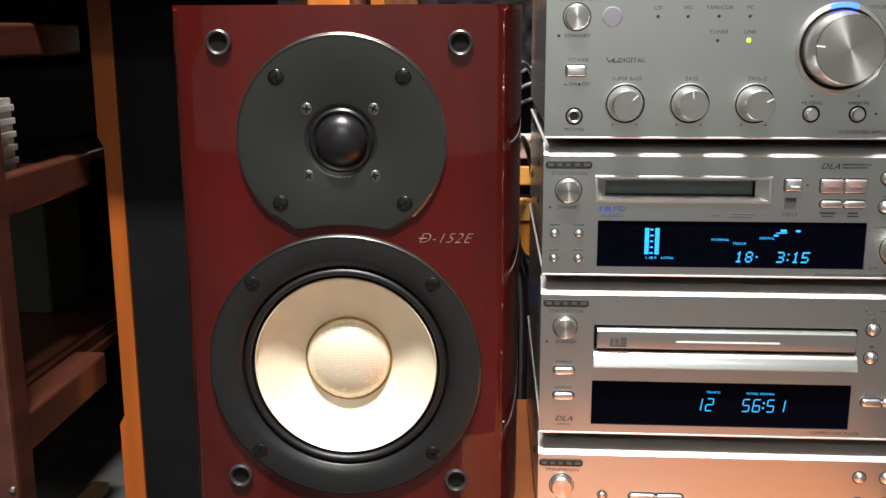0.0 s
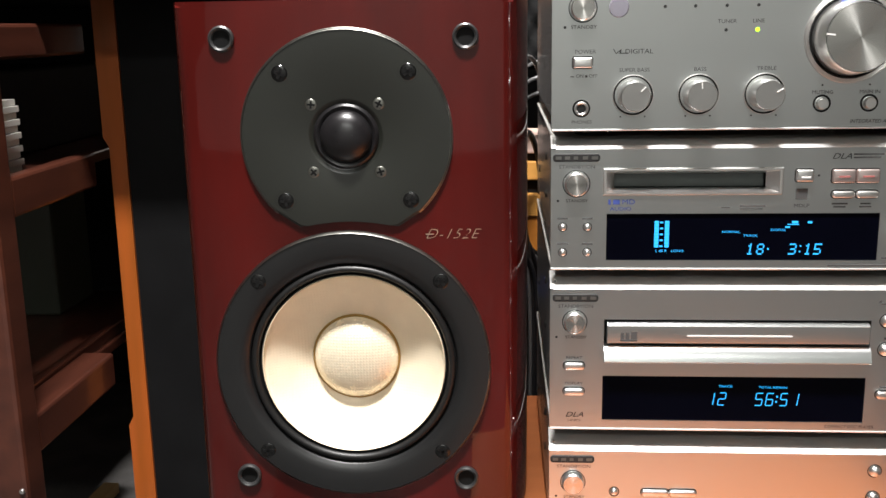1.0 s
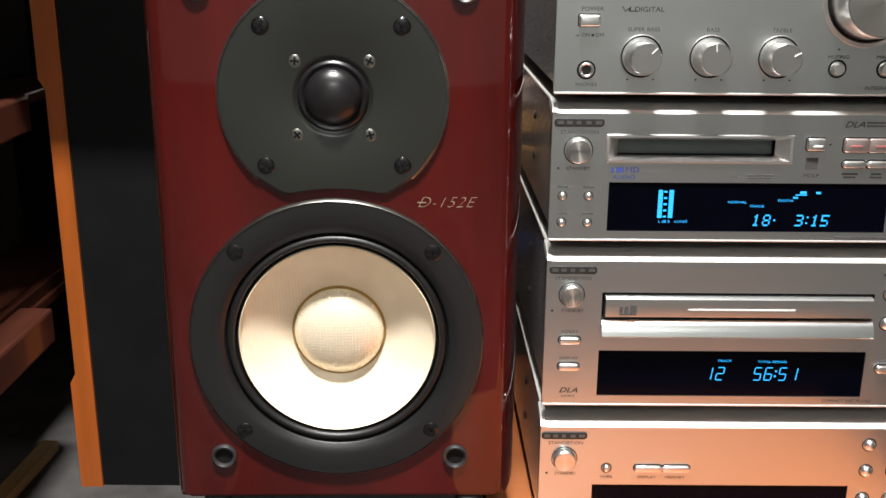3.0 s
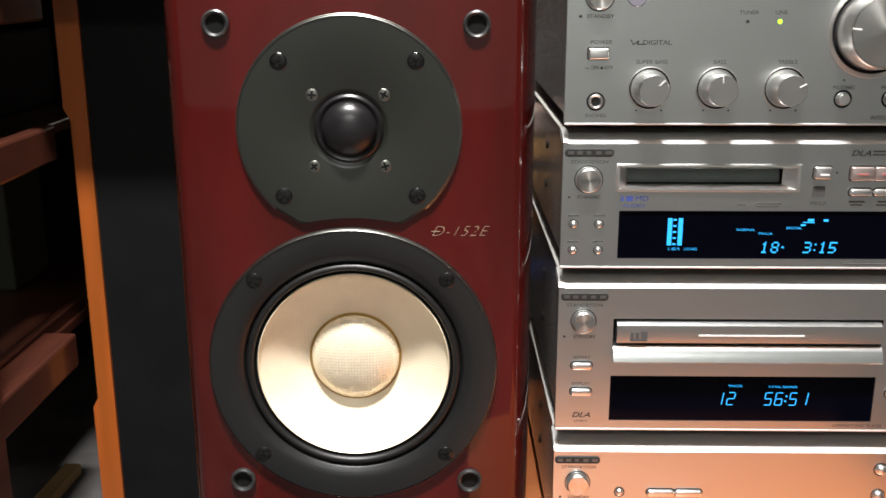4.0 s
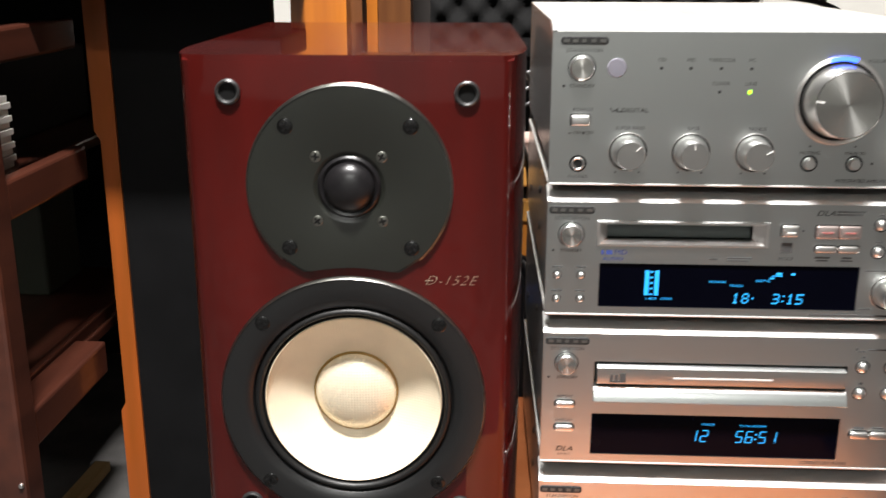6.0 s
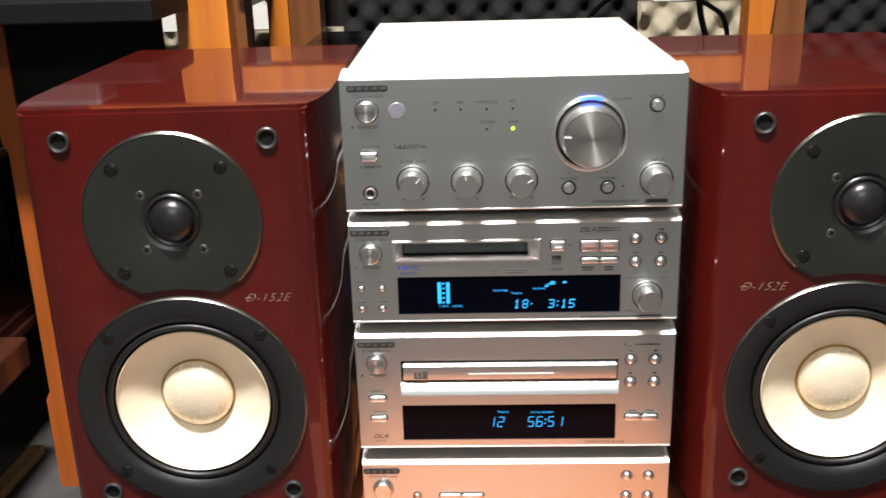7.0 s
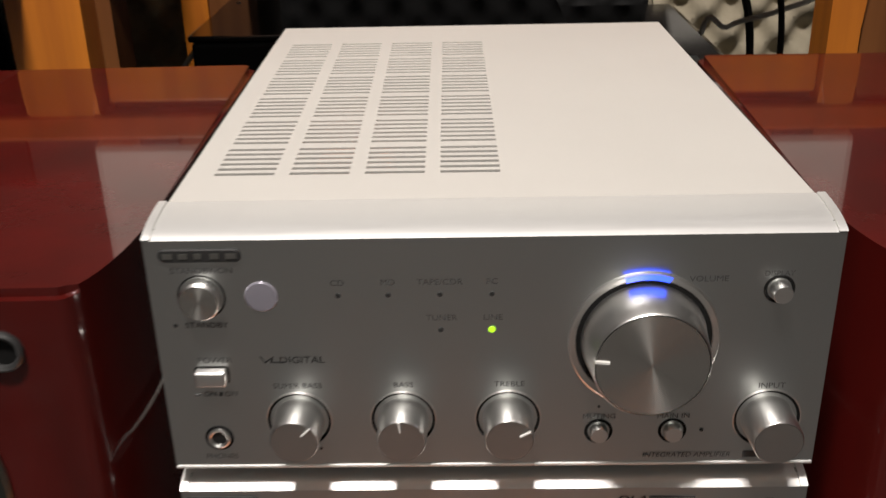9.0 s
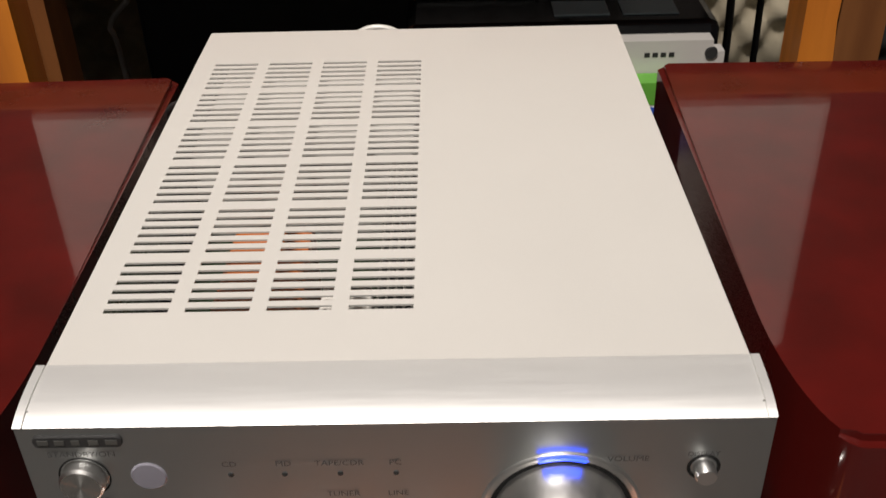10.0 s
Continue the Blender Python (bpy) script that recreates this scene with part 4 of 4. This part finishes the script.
lettering("print", "DIGITAL", 0.0033, -0.0585, 0.4820, -0.0003, PRINT_DARK, amp, wide=1.15)
lettering("print", "POWER", 0.0028, -0.0855, 0.4822, -0.0003, PRINT, amp, wide=1.1)
pill_button(amp, -0.0918, -0.0820, 0.4742, 0.4795, 0.0035, label="rectangular metal power switch", corner=0.15)
lettering("print", "ON", 0.0025, -0.0882, 0.4700, -0.0003, PRINT, amp)
lettering("print", "OFF", 0.0025, -0.0815, 0.4700, -0.0003, PRINT, amp)
bars("print", [(-0.0930, -0.0912, 0.4695, 0.4700), (-0.0855, -0.0843, 0.4693, 0.4705)], 0.0, PRINT, amp)
j = part("headphone_jack", turned([(0.0038, 0.0003), (0.0036, -0.0008), (0.0030, -0.0010), (0.0024, -0.0006), (0.0022, 0.0002)], -0.0872, 0.4535, 32), CHROME, amp, "chromed headphone socket", True)
part("jack_hole", turned([(0, -0.0003), (0.0023, -0.0003)], -0.0872, 0.4535, 24), RUBBER, j)
part("jack_ring", turned([(0.0046, -0.0001), (0.0044, -0.0004), (0.0037, -0.0001)], -0.0872, 0.4535, 32), RECESS, j)
lettering("print", "PHONES", 0.0025, -0.0870, 0.4465, -0.0003, PRINT, amp, wide=1.1)
for x, word, turn in ((-0.0610, "SUPER BASS", 45), (-0.0280, "BASS", -5), (0.0050, "TREBLE", 62)):
    small_knob(amp, x, 0.4600, 0.0090, 0.0125, turn)
    lettering("print", word, 0.0027, x + 0.0004, 0.4727, -0.0003, PRINT, amp, wide=1.1)
    bars("print", [(x - 0.0066, x - 0.0058, 0.4488, 0.4495), (x + 0.0058, x + 0.0066, 0.4488, 0.4495)], 0.0, PRINT_DARK, amp)
small_knob(amp, 0.0862, 0.4592, 0.0092, 0.0138, 0, "round aluminium input knob", False)
lettering("print", "INPUT", 0.0027, 0.0865, 0.4712, -0.0003, PRINT, amp, wide=1.1)
# volume
vx, vz = 0.0460, 0.4877
vol = part("volume_knob", turned([(0.0168, -0.0155), (0.0173, -0.0149), (0.0184, -0.005), (0.0191, -0.0002)], vx, vz, 96), KNOB, amp, "large aluminium volume knob", True)
part("knob_face", turned([(0, -0.0156), (0.0165, -0.0156)], vx, vz, 96), KNOB_FACE, vol, "spun-metal knob face", True)
part("knob_recess", turned([(0.0208, -0.0005), (0.0205, -0.0003), (0.0189, -0.0002)], vx, vz, 96), RECESS, vol, "dark groove round the knob", True)
part("dial_ring", turned([(0.0231, 0.0001), (0.0229, -0.0008), (0.0224, -0.0010), (0.0206, -0.0004)], vx, vz, 96), KNOB, vol, "bright ring round the volume knob", True)
bm = bmesh.new()
for k in range(12):
    a0, a1 = radians(72 + 36 * k / 12), radians(72 + 36 * (k + 1) / 12)
    ring = []
    for a in (a0, a1):
        for r, y in ((0.0205, -0.0008), (0.0229, -0.0022)):
            ring.append(bm.verts.new((vx + r * math.cos(a), y, vz + r * math.sin(a))))
    bm.faces.new((ring[0], ring[1], ring[3], ring[2]))
part("blue_light", bm, BLUE, vol, "glowing blue segment over the volume knob")
bm = box(-0.0004, 0.0004, -0.0160, -0.012, 0.0125, 0.0168)
bm.transform(Matrix.Translation((vx, 0, vz)) @ Matrix.Rotation(radians(-84), 4, "Y"))
part("pointer", bm, MARK, vol, "white pointer line")
lettering("print", "VOLUME", 0.0027, 0.0640, 0.5082, -0.0003, PRINT, amp, wide=1.1)
for x, word in ((0.0337, "MUTING"), (0.0570, "MAIN IN")):
    round_button(amp, x, 0.4548, 0.0030, 0.0030, 1.5, domed=False)
    lettering("print", word, 0.0025, x, 0.4604, -0.0003, PRINT, amp, wide=1.1)
    dot(amp, x - 0.0002, 0.4640, 0.0005)
dot(amp, 0.0662, 0.4550, 0.0007)
round_button(amp, 0.0850, 0.5045, 0.0031, 0.0045, 1.5, domed=False)
lettering("print", "DISPLAY", 0.0024, 0.0845, 0.5097, -0.0003, PRINT, amp)
lettering("print", "INTEGRATED AMPLIFIER", 0.0026, 0.0620, 0.4456, -0.0003, PRINT, amp, shear=0.2)
bars("print", [(0.0800, 0.0935, 0.4445, 0.4468)], 0.0, PRINT, amp)

# minidisc recorder
md = thing("minidisc_recorder", (0, 0.13, CZ), "silver minidisc recorder with cyan display in the stack", "recorder", "stacked audio units")
SX0, SX1, SZ0, SZ1 = -0.0755, 0.0170, 0.4080, 0.4225
chassis(md, CZ, 0.369, 0.4325, 0.262, [(SX0 + 0.001, SX1 - 0.001, SZ0 + 0.001, SZ1 - 0.001), (-0.0732, 0.0668, 0.3730, 0.3982)], 0.0048)
bm = bmesh.new()
loops = []
for inset, y in ((0, 0.0), (0.0006, -0.0012), (0.0016, -0.0012), (0.0062, 0.0040)):
    iz = inset * 0.55 if inset > 0.004 else inset
    loops.append([bm.verts.new(p) for p in ((SX0 + inset, y, SZ0 + iz), (SX1 - inset * 1.3, y, SZ0 + iz), (SX1 - inset * 1.3, y, SZ1 - iz), (SX0 + inset, y, SZ1 - iz))])
for a, b2 in zip(loops, loops[1:]):
    for k in range(4):
        bm.faces.new((a[k], a[(k + 1) % 4], b2[(k + 1) % 4], b2[k]))
bz = part("slot_bezel", bm, CHROME, md, "bright flared disc slot frame")
part("slot_flap", box(SX0 + 0.0065, SX1 - 0.0085, 0.0075, 0.009, SZ0 + 0.0036, SZ1 - 0.0034), FLAP, bz, "grey spring flap in the slot")
part("slot_cavity", box(SX0 + 0.004, SX1 - 0.004, 0.0125, 0.0135, SZ0 + 0.002, SZ1 - 0.002), RUBBER, bz)
nameplate(md, -0.0893, 0.4280)
lettering("print", "STANDBY/ON", 0.0026, -0.0890, 0.4232, -0.0003, PRINT, md, wide=1.15)
standby_button(md, -0.0892, 0.4143)
dot(md, -0.0988, 0.4052, 0.0007)
lettering("print", "STANDBY", 0.0024, -0.0890, 0.4052, -0.0003, PRINT, md, wide=1.1)
pill_button(md, 0.0230, 0.0317, 0.4150, 0.4212, 0.0025, label="square metal eject button", corner=0.15)
bars("button_mark", [(0.0255, 0.0300, 0.4170, 0.4178)], -0.0026, MARK, md)
dot(md, 0.0347, 0.4180, 0.0006)
for x0 in (0.0412, 0.0532):
    pill_button(md, x0, x0 + 0.0116, 0.4142, 0.4212, 0.0022, RED_BUTTON, "rectangular record button with faded red mark", 0.15)
    bars("button_mark", [(x0 + 0.003, x0 + 0.0085, 0.4172, 0.4180)], -0.0023, PRINT_RED, md)
    pill_button(md, x0 + 0.0004, x0 + 0.0118, 0.4063, 0.4100, 0.0022)
lettering("print", "DLA", 0.0042, 0.0455, 0.4278, -0.0003, PRINT_DARK, md, shear=0.35, wide=1.25)
bars("print", [(0.0515, 0.0665, 0.4284, 0.4292), (0.0515, 0.0650, 0.4268, 0.4276)], 0.0, PRINT, md, "unreadable print as bars")
lettering("print", "MD", 0.0038, -0.0620, 0.4045, -0.0003, PRINT_BLUE, md, "blue disc-format lettering", wide=1.2)
lettering("print", "AUDIO", 0.0026, -0.0660, 0.4008, -0.0003, PRINT_BLUE, md, wide=1.35)
bars("print", [(-0.0725, -0.0712, 0.4032, 0.4058), (-0.0700, -0.0665, 0.4032, 0.4058)], 0.0, PRINT_BLUE, md)
bars("print", [(-0.0140, -0.0095, 0.4012, 0.4017), (-0.0045, 0.0085, 0.4018, 0.4026), (-0.0045, 0.0070, 0.4004, 0.4010)], 0.0, PRINT, md, "unreadable print as bars")
bars("print", [(0.0235, 0.0295, 0.4056, 0.4112)], 0.0, PRINT, md, "grey square disc mark")
lettering("print", "MDLP", 0.0026, 0.0268, 0.4022, -0.0003, PRINT, md, wide=1.2)
bars("print", [(0.0420, 0.0500, 0.4028, 0.4036), (0.0430, 0.0490, 0.4012, 0.4019), (0.0565, 0.0615, 0.4028, 0.4036), (0.0560, 0.0620, 0.4012, 0.4019)], 0.0, PRINT, md, "unreadable print as bars")
for x in (-0.0962, -0.0832):
    for z in (0.3912, 0.3775):
        round_button(md, x, z, 0.0019, 0.0026, 1.3)
        bars("print", [(x - 0.0028, x + 0.0028, z + 0.0042, z + 0.0050)], 0.0, PRINT, md)
for x in (0.0752, 0.0908):
    for z in (0.4218, 0.4068):
        round_button(md, x, z, 0.0030, 0.0030, 1.3)
        bars("print", [(x - 0.0015, x + 0.0015, z + 0.0052, z + 0.0060)], 0.0, PRINT, md)
small_knob(md, 0.0835, 0.3838, 0.0086, 0.0125, 0, "round aluminium jog knob", False)
bars("print", [(0.0700, 0.0960, 0.3958, 0.3964), (0.0690, 0.0745, 0.3740, 0.3747)], 0.0, PRINT, md)
bars("print", [(0.0420, 0.0930, 0.3698, 0.3708)], 0.0, PRINT, md, "unreadable print as bars")
g = display(md, -0.0732, 0.0668, 0.3730, 0.3982)
for k in range(9):
    for x in (-0.0469, -0.0415):
        bars("meter_segment", [(x - 0.0011, x + 0.0011, 0.3800 + 0.0016 * k, 0.3814 + 0.0016 * k)], GY, CYAN, g)
    if k % 2 == 0:
        bars("meter_mark", [(-0.0452, -0.0436, 0.3802 + 0.0016 * k, 0.3810 + 0.0016 * k)], GY, CYAN, g)
lettering("figure", "L dB R", 0.0020, -0.0443, 0.3780, GY, CYAN, g, wide=1.1)
lettering("figure", "LONG", 0.0018, -0.0358, 0.3780, GY, CYAN, g, wide=1.3)
lettering("figure", "NORMAL", 0.0017, -0.0083, 0.3882, GY, CYAN, g, wide=1.35)
lettering("figure", "TRACK", 0.0017, 0.0018, 0.3862, GY, CYAN, g, wide=1.35)
lettering("figure", "DIGITAL", 0.0017, 0.0160, 0.3892, GY, CYAN, g, wide=1.25)
bars("figure", [(0.0195, 0.0218, 0.3904, 0.3912), (0.0205, 0.0262, 0.3920, 0.3924), (0.0228, 0.0258, 0.3928, 0.3940), (0.0308, 0.0330, 0.3928, 0.3938)], GY, CYAN, g)
for ch, x in (("1", 0.0020), ("8", 0.0072), ("3", 0.0238), ("1", 0.0316), ("5", 0.0366)):
    dot_digit(g, ch, x, 0.3790, 0.0038, 0.0060, GY)
bars("figure", [(0.0108, 0.0116, 0.3787, 0.3795), (0.0275, 0.0282, 0.3803, 0.3810), (0.0271, 0.0278, 0.3773, 0.3780)], GY, CYAN, g)

# compact disc player
cd = thing("compact_disc_player", (0, 0.13, TZ), "silver compact disc player with closed tray in the stack", "player", "stacked audio units")
chassis(cd, TZ, 0.278, 0.3570, 0.262, [(-0.0735, 0.0668, 0.3168, 0.3402), (-0.0738, 0.0662, 0.2825, 0.3082)], 0.0052)
part("tray_slot", box(-0.0735, 0.0668, 0.010, 0.011, 0.3168, 0.3402), RUBBER, cd, "dark slot behind the tray")
tray = part("tray_front", prism([(-0.0002, 0.3265), (-0.0028, 0.3280), (-0.0034, 0.3330), (-0.0030, 0.3375), (-0.0012, 0.3388), (0.008, 0.3388), (0.008, 0.3265)], "x", -0.0718, 0.0655), SILVER, cd, "curved satin tray front", True)
part("tray_lip", prism([(-0.0006, 0.3258), (-0.0016, 0.3256), (-0.0036, 0.3232), (-0.0050, 0.3200), (-0.0056, 0.3182), (-0.0048, 0.3173), (-0.0015, 0.3170), (0.008, 0.3172), (0.008, 0.3255)], "x", -0.0735, 0.0668), SILVER, tray, "bright curved lip under the tray", True)
bars("tray_line", [(-0.0295, 0.0255, 0.3319, 0.3327)], -0.0033, MARK, tray)
bars("disc_mark", [(-0.0648, -0.0630, 0.3302, 0.3338), (-0.0622, -0.0602, 0.3302, 0.3338), (-0.0594, -0.0560, 0.3302, 0.3345), (-0.0650, -0.0560, 0.3290, 0.3297)], -0.0032, PRINT, tray, "grey disc-format mark")
nameplate(cd, -0.0890, 0.3523)
lettering("print", "STANDBY/ON", 0.0026, -0.0888, 0.3476, -0.0003, PRINT, cd, wide=1.15)
standby_button(cd, -0.0892, 0.3388, 0.0060)
dot(cd, -0.0990, 0.3302, 0.0007)
lettering("print", "STANDBY", 0.0024, -0.0885, 0.3302, -0.0003, PRINT, cd, wide=1.1)
for z, word in ((0.3140, "REPEAT"), (0.2992, "DISPLAY")):
    pill_button(cd, -0.0950, -0.0838, z - 0.0019, z + 0.0019, 0.0026)
    lettering("print", word, 0.0022, -0.0894, z + 0.0045, -0.0003, PRINT, cd, wide=1.2)
lettering("print", "DLA", 0.0042, -0.0890, 0.2855, -0.0003, PRINT_DARK, cd, shear=0.35, wide=1.25)
lettering("print", "LINKS", 0.0016, -0.0890, 0.2822, -0.0003, PRINT, cd, wide=1.7)
for x in (0.0748, 0.0902):
    for z in (0.3400, 0.3242):
        round_button(cd, x, z, 0.0032, 0.0032, 1.25)
        bars("print", [(x - 0.0010, x + 0.0010, z + 0.0054, z + 0.0066)], 0.0, PRINT, cd)
for x0 in (0.0718, 0.0828):
    pill_button(cd, x0, x0 + 0.0106, 0.2968, 0.3010, 0.0026)
    bars("print", [(x0 + 0.002, x0 + 0.008, 0.3025, 0.3034)], 0.0, PRINT, cd)
bars("logo_mark", [(0.0700, 0.0712, 0.3500, 0.3514), (0.0714, 0.0752, 0.3492, 0.3497), (0.0770, 0.0930, 0.3500, 0.3508)], 0.0, PRINT, cd, "plain logo mark and print as bars")
lettering("print", "COMPACT DISC PLAYER", 0.0024, 0.0590, 0.2802, -0.0003, PRINT, cd, shear=0.2)
g = display(cd, -0.0738, 0.0662, 0.2825, 0.3082)
lettering("figure", "TRACK", 0.0018, -0.0072, 0.3024, GY, CYAN, g, wide=1.3)
lettering("figure", "TOTAL REMAIN", 0.0018, 0.0180, 0.3020, GY, CYAN, g, wide=1.2)
for ch, x in (("1", -0.0152), ("2", -0.0090), ("5", 0.0108), ("6", 0.0165), ("5", 0.0240), ("1", 0.0297)):
    digit(g, ch, x, 0.2952, 0.0036, 0.0070, 0.0005, GY)
bars("figure", [(0.0200, 0.0208, 0.2964, 0.2972), (0.0196, 0.0204, 0.2935, 0.2943)], GY, CYAN, g)

# tuner
tu = thing("radio_tuner", (0, 0.13, BZ), "silver radio tuner with dark display under the stack", "tuner", "stacked audio units")
chassis(tu, BZ, 0.198, 0.2640, 0.262, [(-0.0735, 0.0662, 0.2040, 0.2296)], 0.0052)
nameplate(tu, -0.0897, 0.2590)
lettering("print", "STANDBY/ON", 0.0026, -0.0888, 0.2546, -0.0003, PRINT, tu, wide=1.15)
standby_button(tu, -0.0892, 0.2452, 0.0062)
dot(tu, -0.0985, 0.2365, 0.0007)
lettering("print", "STANDBY", 0.0024, -0.0885, 0.2362, -0.0003, PRINT, tu, wide=1.1)
round_button(tu, -0.0662, 0.2398, 0.0021, 0.0022, 1.4)
for x0, word in ((-0.0512, "DISPLAY"), (-0.0360, "MEMORY")):
    pill_button(tu, x0, x0 + 0.0150, 0.2380, 0.2416, 0.0024)
    lettering("print", word, 0.0022, x0 + 0.0072, 0.2342, -0.0003, PRINT, tu, wide=1.2)
lettering("print", "TIMER", 0.0022, -0.0662, 0.2342, -0.0003, PRINT, tu, wide=1.2)
for x in (0.0748, 0.0892):
    for z in (0.2545, 0.2390, 0.2222):
        round_button(tu, x, z, 0.0031, 0.0030, 1.25)
g = display(tu, -0.0735, 0.0662, 0.2040, 0.2296)
bars("figure", [(-0.034 + 0.0052 * k, -0.0304 + 0.0052 * k, 0.2100, 0.2165) for k in range(8)], GY, CYAN, g, "cyan station figures as bars")
